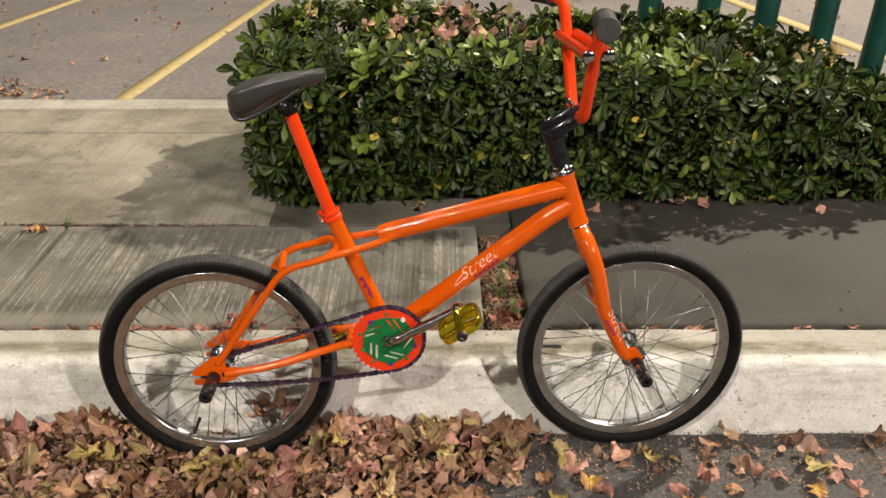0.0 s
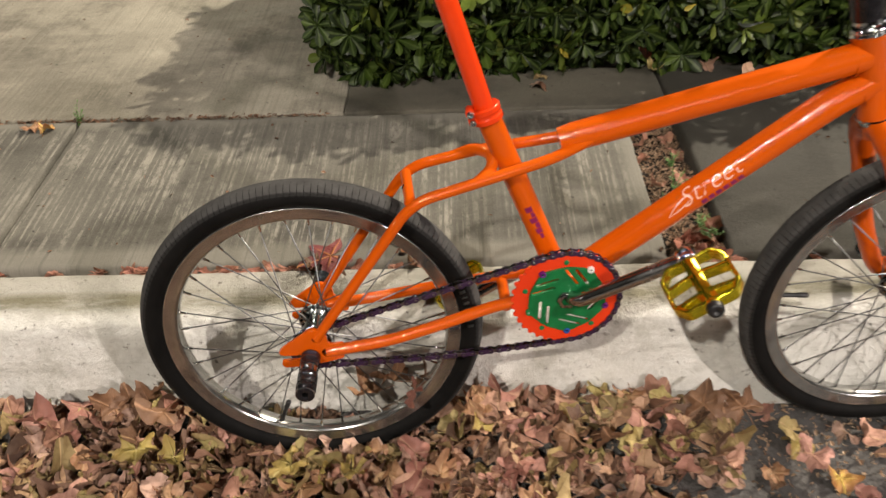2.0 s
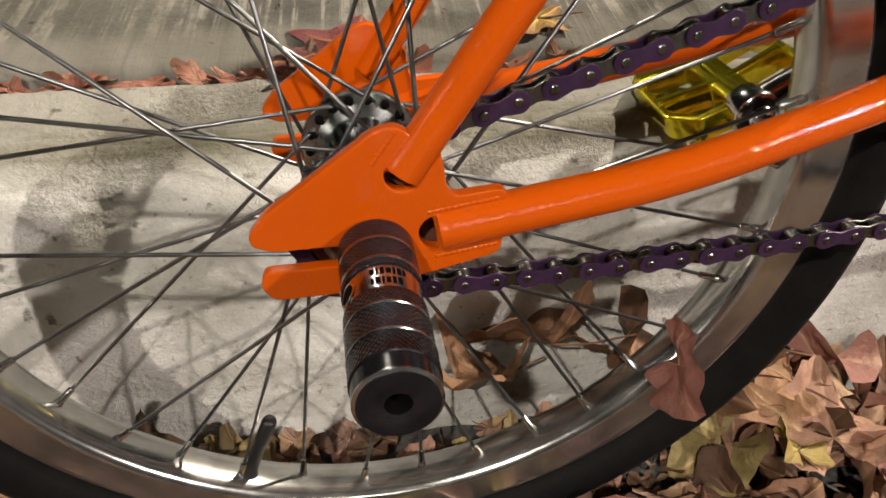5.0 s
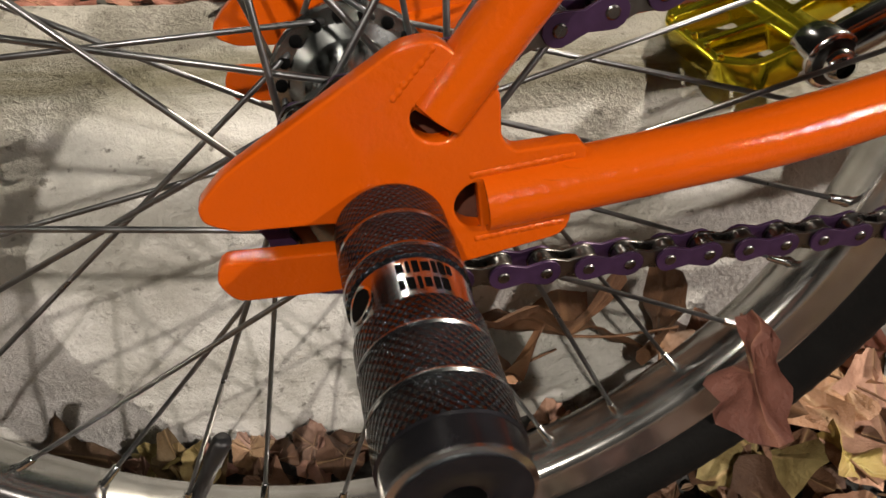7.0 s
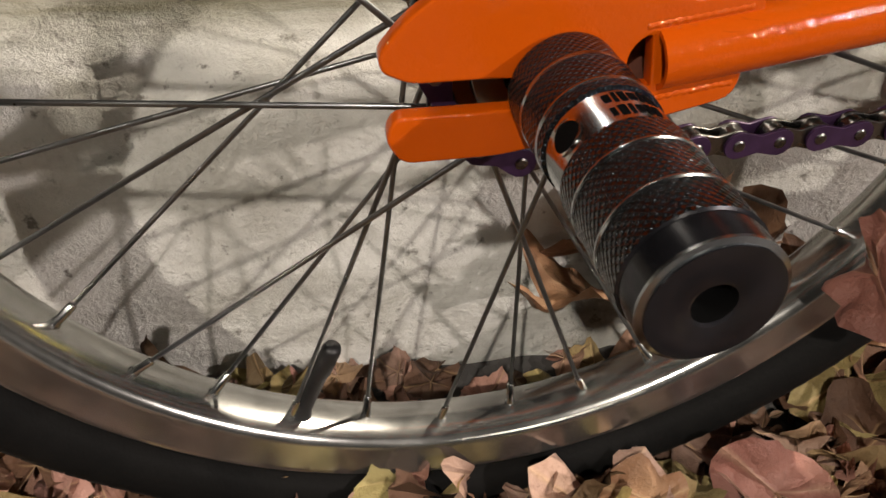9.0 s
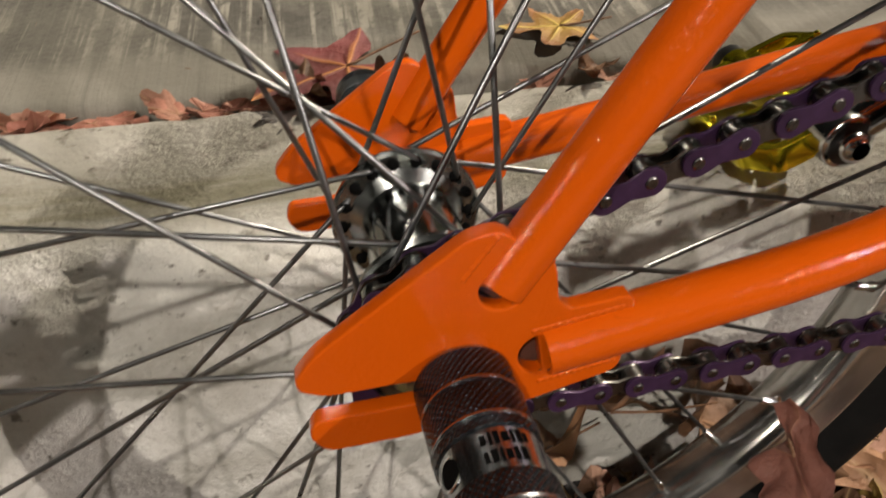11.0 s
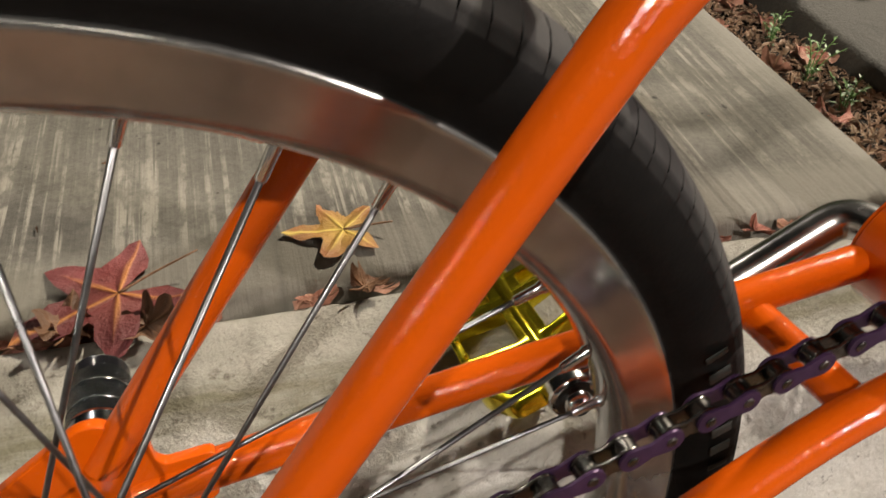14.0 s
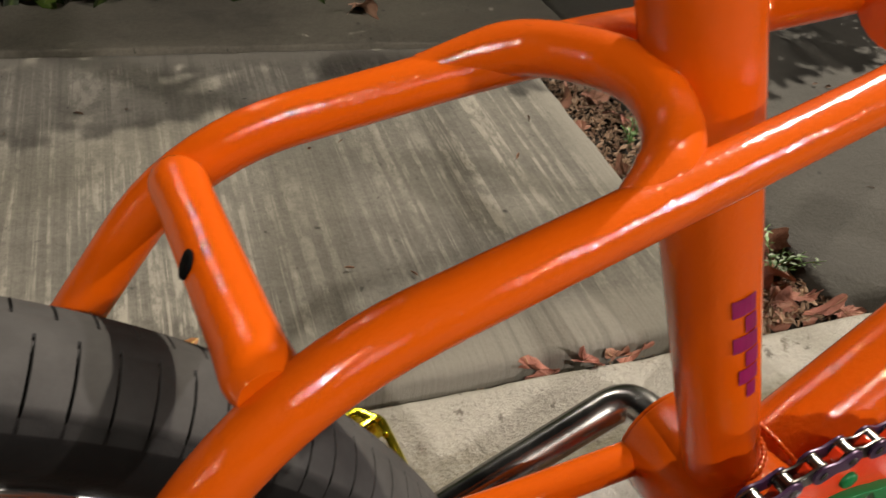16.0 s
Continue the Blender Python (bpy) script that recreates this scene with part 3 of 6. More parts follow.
def curb_mesh(x0=-6.0, x1=8.0):
    prof = [(0.046, -0.06), (0.047, 0.0), (0.052, 0.02), (0.062, 0.055), (0.074, 0.095), (0.084, 0.128), (0.091, 0.146), (0.099, 0.158), (0.110, 0.1665), (0.126, 0.1725), (0.150, 0.1775), (0.178, 0.1825), (0.194, 0.1850), (0.1995, 0.1825), (0.2015, 0.176), (0.202, -0.06)]
    # denser rows along the profile
    dense = []
    for (a, b), (c, d) in zip(prof, prof[1:]):
        k = 4 if 0.0 <= b < 0.15 else 2
        dense += [(a + (c - a) * i / k, b + (d - b) * i / k) for i in range(k)]
    dense.append(prof[-1])
    xs = [x0, -3, -2] + [-1.2 + 0.012 * i for i in range(276)] + [3, 5, x1]
    verts, faces = [], []
    for x in xs:
        for y, z in dense:
            rough = 0.0026 * fbm(x * 14, y * 14, z * 14) + 0.0022 * fbm(x * 55, y * 55, z * 55, 3)
            chip = fbm(x * 11, 3.3, 0, 3)
            if 0.12 < z < 0.17 and y < 0.13 and chip > 0.28:
                rough -= 0.010 * (chip - 0.28)
            verts.append((x, y - rough * (1 if z < 0.165 else 0.2), z + rough * (0.9 if z > 0.12 else 0.2)))
    n = len(dense)
    for i in range(len(xs) - 1):
        for k in range(n - 1):
            faces.append((i * n + k, (i + 1) * n + k, (i + 1) * n + k + 1, i * n + k + 1))
    return verts, faces


structure("kerb", mesh_from("kerb", *curb_mesh()), CURB, "worn white-painted concrete kerb with chipped edge", "kerb")

slab("pavement_broomed", -6.0, -0.628, 0.213, 0.680, walk_z, WALK_A, "grey concrete pavement slab with broom strokes", round_edge=0.006)
slab("pavement_broomed", -0.620, 0.563, 0.213, 0.680, walk_z, WALK_A, "grey concrete pavement slab with broom strokes", round_edge=0.010)
slab("pavement_pale", -6.0, -0.04, 0.688, 1.425, walk_z, WALK_B, "pale weathered concrete pavement slab")
# same pavement as the pale slab, coloured darker for the shrub's shade
slab("pavement_strip", -0.0385, 0.664, 0.688, 0.862, walk_z, WALK_B_SHADED, "narrow concrete strip before the shrub bed, the shrub's shade put into its colour", res=0.02, round_edge=0.003)
slab("pavement_back", -6.0, -0.04, 1.432, 1.695, walk_z, WALK_B, "pale concrete pavement strip")
slab("lot_kerb", -6.0, 6.0, 1.702, 1.828, lambda x, y: 0.236, WALK_EDGE, "pale concrete kerb of the parking lot", thick=0.30, round_edge=0.012)
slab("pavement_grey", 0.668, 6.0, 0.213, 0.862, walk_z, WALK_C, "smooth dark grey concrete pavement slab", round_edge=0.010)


def soil_mesh(x0, x1, y0, y1, z, res=0.02, amp=0.012):
    nx, ny = int((x1 - x0) / res), int((y1 - y0) / res)
    verts = [(x0 + (x1 - x0) * i / nx, y0 + (y1 - y0) * j / ny, z + amp * fbm(x0 + i * 0.17, y0 + j * 0.17)) for j in range(ny + 1) for i in range(nx + 1)]
    w = nx + 1
    return verts, [(j * w + i, j * w + i + 1, (j + 1) * w + i + 1, (j + 1) * w + i) for j in range(ny) for i in range(nx)]


structure("soil_bed", mesh_from("soil_bed", *soil_mesh(-0.05, 6.0, 0.745, 1.71, 0.205, 0.04)), SOIL, "dark soil of the shrub bed", "soil")
structure("soil_pit", mesh_from("soil_pit", *soil_mesh(0.555, 0.69, 0.19, 0.70, 0.165, 0.01)), SOIL, "narrow strip of dark soil between the slabs", "soil")


def marking(name, pts, label):
    bm = bmesh.new()
    top = [bm.verts.new((x, y, 0.0045)) for x, y in pts]
    bm.faces.new(top)
    geo = bmesh.ops.extrude_face_region(bm, geom=bm.faces[:])
    for v in geo["geom"]:
        if isinstance(v, bmesh.types.BMVert):
            v.co.z = -0.004
    bmesh.ops.recalc_face_normals(bm, faces=bm.faces[:])
    return tagged(part(name, bm, LINE_YELLOW), label, "road marking", "parking lines", "structure")


marking("road_marking", [(-1.322, 1.84), (-1.222, 1.84), (-0.872, 6.4), (-0.972, 6.4)], "worn yellow parking line on the asphalt")
marking("road_marking", [(-2.83, 4.2), (-2.73, 4.2), (-2.50, 6.4), (-2.60, 6.4)], "worn yellow parking line on the asphalt")
marking("road_marking", [(3.35, 2.5), (3.47, 2.5), (2.53, 8.2), (2.41, 8.2)], "worn yellow parking line on the asphalt")


# ---- fence posts behind the shrub ----
def fence_post(x, y):
    prof = [(0.0001, 1.36), (0.030, 1.36), (0.040, 1.352), (0.043, 1.34), (0.043, 0.16), (0.048, 0.155), (0.050, 0.15), (0.050, 0.10)]
    ob = sharp(part("fence_post", mesh_from("fence_post", *lathe(prof, 28, "Z")), POST_GREEN, None, "", Matrix.Translation((x, y, 0.1))))
    part("post_cap", mesh_from("post_cap", *lathe([(0.0001, 1.368), (0.026, 1.367), (0.041, 1.360), (0.0455, 1.350), (0.0455, 1.338), (0.0432, 1.337)], 28, "Z")), POST_GREEN, ob)
    return tagged(ob, "dark green painted steel fence post in the shrub bed", "fence post", "row of fence posts")


first_post = fence_post(1.24, 1.62)
for k in range(1, 6):
    copy_thing(first_post, Matrix.Translation((1.24 + 0.221 * k, 1.62, 0.1)))


# ---- leaves ----
def star_leaf(size, lobes=5, curl=0.3, seed=0, rings=5, sharpness=0.75, fold=0.2, power=1.1, crumple=0.06):
    """A lobed autumn leaf: points, faces, vein weight and reach for each point."""
    rnd = random.Random(seed)
    n = lobes * 8
    reach_at = []
    tips = []
    for k in range(n + 1):
        a = -math.pi * 0.86 + 2 * math.pi * 0.86 * k / n
        best = 0.0
        for i in range(lobes):
            c = -math.pi * 0.72 + 2 * math.pi * 0.72 * i / (lobes - 1)
            w = 1.0 - 0.22 * abs(i - (lobes - 1) / 2) / ((lobes - 1) / 2)
            d = abs(a - c) / (math.pi * 0.72 * 2 / (lobes - 1) / 2)
            best = max(best, w * (1 - sharpness * min(1.0, d) ** power))
        jag = 0.94 + 0.10 * rnd.random()
        reach_at.append((a, best * jag))
    cx, cy, cz = rnd.uniform(-1, 1), rnd.uniform(-1, 1), rnd.uniform(0, 6.28)
    verts, faces, vein, reach = [(0, 0, 0)], [], [1.0], [0.0]
    for j in range(1, rings + 1):
        s = j / rings
        for a, r in reach_at:
            rr = r * s * size
            x, y = rr * math.cos(a), rr * math.sin(a)
            u = rr / size
            z = curl * size * (u * u * (0.55 * cx + 0.6 * math.sin(2 * a + cz)) + 0.25 * u * math.sin(3 * a + cz * 2) * s)
            z += fold * size * abs(math.sin(a)) * u
            z += size * crumple * noise.noise(Vector((x / size * 3.1 + seed, y / size * 3.1, seed * 0.37))) * s
            near = min(abs(a - (-math.pi * 0.72 + 2 * math.pi * 0.72 * i / (lobes - 1))) for i in range(lobes)) * max(u, 0.12)
            verts.append((x, y, z))
            vein.append(max(0.0, 1 - near / 0.065))
            reach.append(min(1.0, u * 1.1))
    w = n + 1
    for k in range(n):
        faces.append((0, 1 + k, 2 + k))
    for j in range(rings - 1):
        for k in range(n):
            a = 1 + j * w + k
            faces.append((a, a + w, a + w + 1, a + 1))
    return verts, faces, vein, reach


def oval_leaf(length, width, curl, seed, steps=5):
    rnd = random.Random(seed)
    verts, faces, vein, reach = [], [], [], []
    b = rnd.uniform(-0.3, 0.6)
    for i in range(steps + 1):
        s = i / steps
        w = width * math.sin(math.pi * min(1, s ** 0.8)) * (1 if i not in (0, steps) else 0.05) + 0.0006
        z = curl * length * (s * s * b)
        for k, q in enumerate((-1, -0.5, 0, 0.5, 1)):
            verts.append((length * s, q * w, z + curl * abs(q) * w * 0.9))
            vein.append(1.0 if k == 2 else 0.0)
            reach.append(abs(q))
    for i in range(steps):
        for k in range(4):
            a = i * 5 + k
            faces.append((a, a + 1, a + 6, a + 5))
    return verts, faces, vein, reach


def leaf_mesh(name, shape, mat):
    verts, faces, vein, reach = shape
    me = mesh_from(name, verts, faces)
    for key, vals in (("vein", vein), ("reach", reach)):
        at = me.attributes.new(key, "FLOAT", "POINT")
        at.data.foreach_set("value", vals)
    me.materials.append(mat)
    return me


def gathered(name, shapes, mat):
    """Many leaves in one mesh."""
    verts, faces, vein, reach = [], [], [], []
    for (v, f, a, b), m in shapes:
        off = len(verts)
        verts += [m @ Vector(q) for q in v]
        faces += [tuple(i + off for i in q) for q in f]
        vein += a
        reach += b
    return leaf_mesh(name, (verts, faces, vein, reach), mat)


rng = random.Random(7)
STARS = [star_leaf(1.0, rng.choice((5, 5, 5, 3)), rng.uniform(0.4, 1.5), 100 + k, 5, rng.uniform(0.20, 0.42), rng.uniform(-0.25, 0.55), rng.uniform(0.95, 1.7), rng.uniform(0.12, 0.35)) for k in range(24)]
OVALS = [oval_leaf(1.0, rng.uniform(0.2, 0.32), rng.uniform(0.2, 0.9), 200 + k) for k in range(10)]


def heap(x, y):
    """Height of the leaf bank against the kerb."""
    along = max(0.0, min(1.0, (0.80 - x) / 0.25))
    lift = 0.042 * math.exp(-((y - 0.0) / 0.09) ** 2) * along
    return lift * (0.75 + 0.5 * fbm(x * 4, y * 4, 11))


def cover(x, y):
    """How thickly the leaves lie."""
    if x < 0.46:
        return 1.0 if y > -0.42 else 0.55
    if x < 0.64:
        return 0.8 if y > -0.11 else 0.30
    return 0.075 if y > -0.09 else 0.03


litter, dark = [], []
count = 0
while count < 4500:
    x, y = rng.uniform(-1.7, 2.2), rng.uniform(-0.95, 0.042)
    edge = min(1.0, max(0.0, (x + 1.7) / 0.8)) * min(1.0, max(0.0, (y + 0.95) / 0.45))
    if rng.random() > cover(x, y) * edge:
        continue
    count += 1
    size = rng.uniform(0.014, 0.031) if rng.random() < 0.75 else rng.uniform(0.030, 0.044)
    shape = rng.choice(STARS) if rng.random() < 0.8 else rng.choice(OVALS)
    z = 0.004 + heap(x, y) * rng.uniform(0.35, 1.1) + rng.uniform(0, 0.008)
    steep = 0.65 if x < 0.75 else 0.25
    if y > -0.025 and -0.16 < x < 0.17:
        z, steep, size = rng.uniform(0.002, 0.012), 0.25, min(size, 0.016)
    if abs(y) < 0.03 and (abs(x) < 0.12 or abs(x - 0.88) < 0.1):
        z, steep = rng.uniform(0.002, 0.012), 0.25
    m = Matrix.Translation((x, y, z)) @ Euler((rng.gauss(0, steep), rng.gauss(0, steep), rng.uniform(0, 6.28))).to_matrix().to_4x4() @ Matrix.Scale(size, 4)
    (dark if rng.random() < (0.34 if x < 0.35 and y > -0.06 else 0.15) else litter).append((shape, m))
tagged(part("leaf_litter", gathered("leaf_litter", litter, LITTER), None), "bank of dry pink, tan and yellow fallen leaves along the kerb", "fallen leaves", "", "stuff")
tagged(part("dark_leaf_litter", gathered("dark_leaf_litter", dark, DARK_LITTER), None), "dark brown wilted leaves among the litter by the kerb", "fallen leaves", "", "stuff")

# torn leaf pieces wedged in the joint behind the kerb and in the soil strip
wedged = []
for k in range(112):
    if k < 95:
        x, y, z = (rng.uniform(-0.42, 0.02) if k < 40 else rng.uniform(-1.3, 0.55) if k < 80 else rng.uniform(0.6, 1.7)), rng.gauss(0.2065, 0.003), 0.181
        m = Matrix.Translation((x, y, z)) @ Euler((rng.gauss(0, 0.35), rng.gauss(0, 0.25), rng.choice((0.0, 3.14)) + rng.gauss(0, 0.35))).to_matrix().to_4x4() @ Matrix.Diagonal((rng.uniform(0.014, 0.026), rng.uniform(0.006, 0.010), 0.014, 1))
    else:
        x, y, z = rng.uniform(0.580, 0.660), 0.215 + 0.45 * rng.random() ** 2.2, 0.180
        m = Matrix.Translation((x, y, z)) @ Euler((rng.gauss(0, 0.5), rng.gauss(0, 0.5), rng.uniform(0, 6.28))).to_matrix().to_4x4() @ Matrix.Scale(rng.uniform(0.014, 0.032), 4)
    wedged.append((STARS[k % 24], m))
tagged(part("wedged_leaves", gathered("wedged_leaves", wedged, WEDGED), None), "reddish torn leaves wedged in the kerb joint and soil strip", "fallen leaves", "", "stuff")

# crumbs and bits of leaf on the asphalt, in the joints and in the soil
bits = []
for k in range(8200):
    zone = rng.random()
    if zone < 0.62:
        x, y = rng.uniform(0.1, 2.4), rng.uniform(-0.5, 0.045) if rng.random() < 0.4 else rng.gauss(-0.03, 0.055)
        y = min(y, 0.046)
        z = 0.004
    elif zone < 0.68:
        x, y, z = rng.uniform(-1.2, 1.6), rng.uniform(0.2015, 0.212), 0.166
    else:
        x, y, z = rng.uniform(0.570, 0.666), rng.uniform(0.21, 0.68), 0.178
    s = rng.uniform(0.003, 0.012)
    m = Matrix.Translation((x, y, z)) @ Euler((rng.gauss(0, 0.5), rng.gauss(0, 0.5), rng.uniform(0, 6.28))).to_matrix().to_4x4() @ Matrix.Diagonal((s, s * rng.uniform(0.4, 1), s, 1))
    bits.append((OVALS[k % 10], m))
tagged(part("leaf_crumbs", gathered("leaf_crumbs", bits, CRUMBS), None), "crumbled leaf bits on asphalt and in the joints", "leaf crumbs", "", "stuff")


def fallen_leaf(x, y, z, size, turn, mat, label, tilt=(0.0, 0.0), curl=0.3, seed=1, lobes=5, fold=0.15, sharpness=0.52, power=1.0):
    shape = star_leaf(size, lobes, curl, seed, 7, sharpness, fold, power, 0.10 if curl < 0.3 else 0.28)
    ob = part("fallen_leaf", leaf_mesh("fallen_leaf", shape, mat), None, None, "", Matrix.Translation((x, y, z)) @ Euler((tilt[0], tilt[1], radians(turn))).to_matrix().to_4x4())
    v, f = tube(smooth_line([(0, 0, 0), (-size * 0.35, 0.0, size * 0.04), (-size * 0.8, size * 0.12, size * 0.16)], 4), [0.0009, 0.0006], 6)
    part("leaf_stalk", mesh_from("leaf_stalk", v, f), LEAF_BROWN, ob)
    return tagged(ob, label, "leaf", "single fallen leaves")


# twigs, seeds and specks on the pavement and the lot
specks = []
for k in range(420):
    if k < 240:
        x, y = rng.uniform(-1.4, 0.58), rng.uniform(0.22, 1.4)
        if x > -0.06 and y > 0.66:
            continue
        z = walk_z(x, y) + 0.002
    elif k < 300:
        x, y = rng.uniform(0.72, 2.2), rng.uniform(0.23, 0.74)
        z = walk_z(x, y) + 0.002
    else:
        x, y, z = rng.uniform(-3.5, 4.0), rng.uniform(1.9, 6.0), 0.003
    s = rng.uniform(0.003, 0.012) * (1 if k < 300 else 1.8)
    thin = rng.choice((0.12, 0.2, 0.6))
    m = Matrix.Translation((x, y, z)) @ Euler((rng.gauss(0, 0.2), rng.gauss(0, 0.2), rng.uniform(0, 6.28))).to_matrix().to_4x4() @ Matrix.Diagonal((s, s * thin * 2, s, 1))
    specks.append((OVALS[k % 10], m))
for k in range(900):
    x, y = rng.uniform(-1.5, 0.0), rng.gauss(0.684, 0.003)
    if fbm(x * 5, 2.2, 0, 4) < -0.08:
        continue
    s = rng.uniform(0.003, 0.009)
    m = Matrix.Translation((x, y, walk_z(x, y) - 0.001)) @ Euler((rng.gauss(0, 0.4), rng.gauss(0, 0.4), rng.gauss(0, 0.5))).to_matrix().to_4x4() @ Matrix.Diagonal((s * 1.4, s, s, 1))
    specks.append((OVALS[k % 10], m))
tagged(part("specks", gathered("specks", specks, DARK_LITTER), None), "dark twigs and specks of dirt on the pavement", "debris", "", "stuff")


STEER_DEG = -1.5
# ---- the bicycle ----
# its own axes: x forward, y to its far side, z up; the rear axle is the origin
LEAN_DEG, YAW_DEG, NOSE_DEG, AXLE_Z = 6.16, 3.48, 1.38, 0.2408
bike = new("bmx_bicycle")
bike.matrix_world = Matrix.Translation((0, 0, AXLE_Z)) @ Matrix.Rotation(radians(YAW_DEG), 4, "Z") @ Matrix.Rotation(radians(-LEAN_DEG), 4, "X") @ Matrix.Rotation(radians(NOSE_DEG), 4, "Y")
tagged(bike, "glossy orange BMX bicycle with gold pedals, propped against the kerb", "bicycle")

BB = Vector((0.3515, 0, 0.0718))
HEAD_TOP, HEAD_LOW = Vector((0.6930, 0, 0.410)), Vector((0.7310, 0, 0.306))
HEAD_AXIS = (HEAD_TOP - HEAD_LOW).normalized()
STEER = Matrix.Translation(HEAD_LOW) @ Matrix.Rotation(radians(STEER_DEG), 4, HEAD_AXIS) @ Matrix.Translation(-HEAD_LOW)


def frame_tube(name, line, radius, segs=24, hollow=0.0, mat=ORANGE, parent=bike, label="", squash=None, mouth=None):
    """One painted tube; mouth: (outward side, cut) slants its last end back on that side, as the dropouts need."""
    v, f = tube(line, radius, segs, hollow, True, squash)
    if mouth is not None:
        side, cut, last = mouth
        n = len(line)
        row = n - 1 if last else 0
        d = (Vector(line[-2]) - Vector(line[-1])).normalized() if last else (Vector(line[1]) - Vector(line[0])).normalized()
        c, r = Vector(line[row]), radius
        for off in (0, n * segs):
            for k in range(segs):
                q = v[off + row * segs + k]
                out = side * (q.y - c.y) / r
                v[off + row * segs + k] = q + d * max(0.0, min(1.0, (out - 0.12) / 0.2)) * cut
    me = mesh_from(name, v, f)
    # the inner wall takes the darkened colour that stands for shade in the bore
    if hollow:
        me.materials.append(mat)
        me.materials.append(SHADED_BORE)
        run = (len(line) - 1) * segs
        for k in range(run, 2 * run):
            me.polygons[k].material_index = 1
    return sharp(part(name, me, mat, parent, label), 50)


# main triangle
TT_SPLIT = Vector((0.352, 0, 0.289))
top_tube = frame_tube("top_tube", [Vector((0.335, 0, 0.2845)), TT_SPLIT, Vector((0.698, 0, 0.3810))], [0.0165, 0.0185, 0.0190])
down_tube = frame_tube("down_tube", bent([(0.372, 0, 0.083), (0.675, 0, 0.325), (0.716, 0, 0.349)], 0.05), 0.0195)
ST_LOW, ST_TOP = Vector((0.347, 0, 0.084)), Vector((0.2405, 0, 0.331))
seat_tube = frame_tube("seat_tube", [ST_LOW, ST_TOP], 0.0155)
head_tube = frame_tube("head_tube", [HEAD_LOW, HEAD_LOW + HEAD_AXIS * 0.006, HEAD_LOW + HEAD_AXIS * 0.010, HEAD_TOP - HEAD_AXIS * 0.010, HEAD_TOP - HEAD_AXIS * 0.006, HEAD_TOP], [0.0205, 0.0205, 0.0188, 0.0188, 0.0205, 0.0205])
shell = part("bottom_bracket_shell", mesh_from("shell", *moved(lathe([(0.02, -0.0345), (0.0285, -0.0345), (0.0295, -0.033), (0.0295, 0.033), (0.0285, 0.0345), (0.02, 0.0345)], 32), Matrix.Translation(BB))), ORANGE, bike)
sharp(shell)


wr = random.Random(31)


def weld_bead(name, centre, axis, radius, size, parent, count=26, spread=1.0, start=0.0):
    """One bead of overlapping weld ripples round a joint."""
    axis = Vector(axis).normalized()
    u = axis.orthogonal().normalized()
    w = axis.cross(u)
    line, radii = [], []
    for k in range(count * 4 + 1):
        a = start + 2 * math.pi * spread * k / (count * 4)
        line.append(Vector(centre) + (radius - size * 0.35) * (math.cos(a) * u + math.sin(a) * w))
        radii.append(size * (0.75 + 0.35 * abs(math.sin(math.pi * k / 4)) + 0.06 * wr.random()))
    return part(name, mesh_from(name, *tube(line, radii, 8)), ORANGE, parent)


def weld_row(a, b, count, parent, size=0.0010):
    """A straight bead of weld ripples between two points."""
    a, b = Vector(a), Vector(b)
    n = count * 4
    line = [a.lerp(b, k / n) + Vector((wr.gauss(0, 0.00006), 0, wr.gauss(0, 0.00006))) for k in range(n + 1)]
    radii = [size * (0.25 if k in (0, n) else 0.80 + 0.24 * abs(math.sin(math.pi * k / 4)) + 0.08 * wr.random()) for k in range(n + 1)]
    return part("weld", mesh_from("weld", *tube(line, radii, 8)), ORANGE, parent)


for tube_ob, c, ax, r in (
        (top_tube, (0.6815, 0, 0.374), (0.346, 0, 0.0895), 0.0190), (down_tube, (0.700, 0, 0.336), (0.327, 0, 0.2), 0.0195),
        (down_tube, (0.378, 0, 0.088), (0.327, 0, 0.258), 0.0195), (seat_tube, (0.343, 0, 0.100), (-0.107, 0, 0.247), 0.0155)):
    weld_bead("weld", c, ax, r, 0.0012, tube_ob, 40)

def stay_seat(end, d, half, depth):
    """The rounded cut in a dropout plate in which a stay's end sits."""
    dx, dz = d
    out = []
    for k in range(13):
        a = math.pi * k / 12
        u, w = depth * (math.sin(a) - 1.0) + 0.0006, half * math.cos(a)
        out.append((end[0] + dx * u - dz * w, end[1] + dz * u + dx * w))
    return out


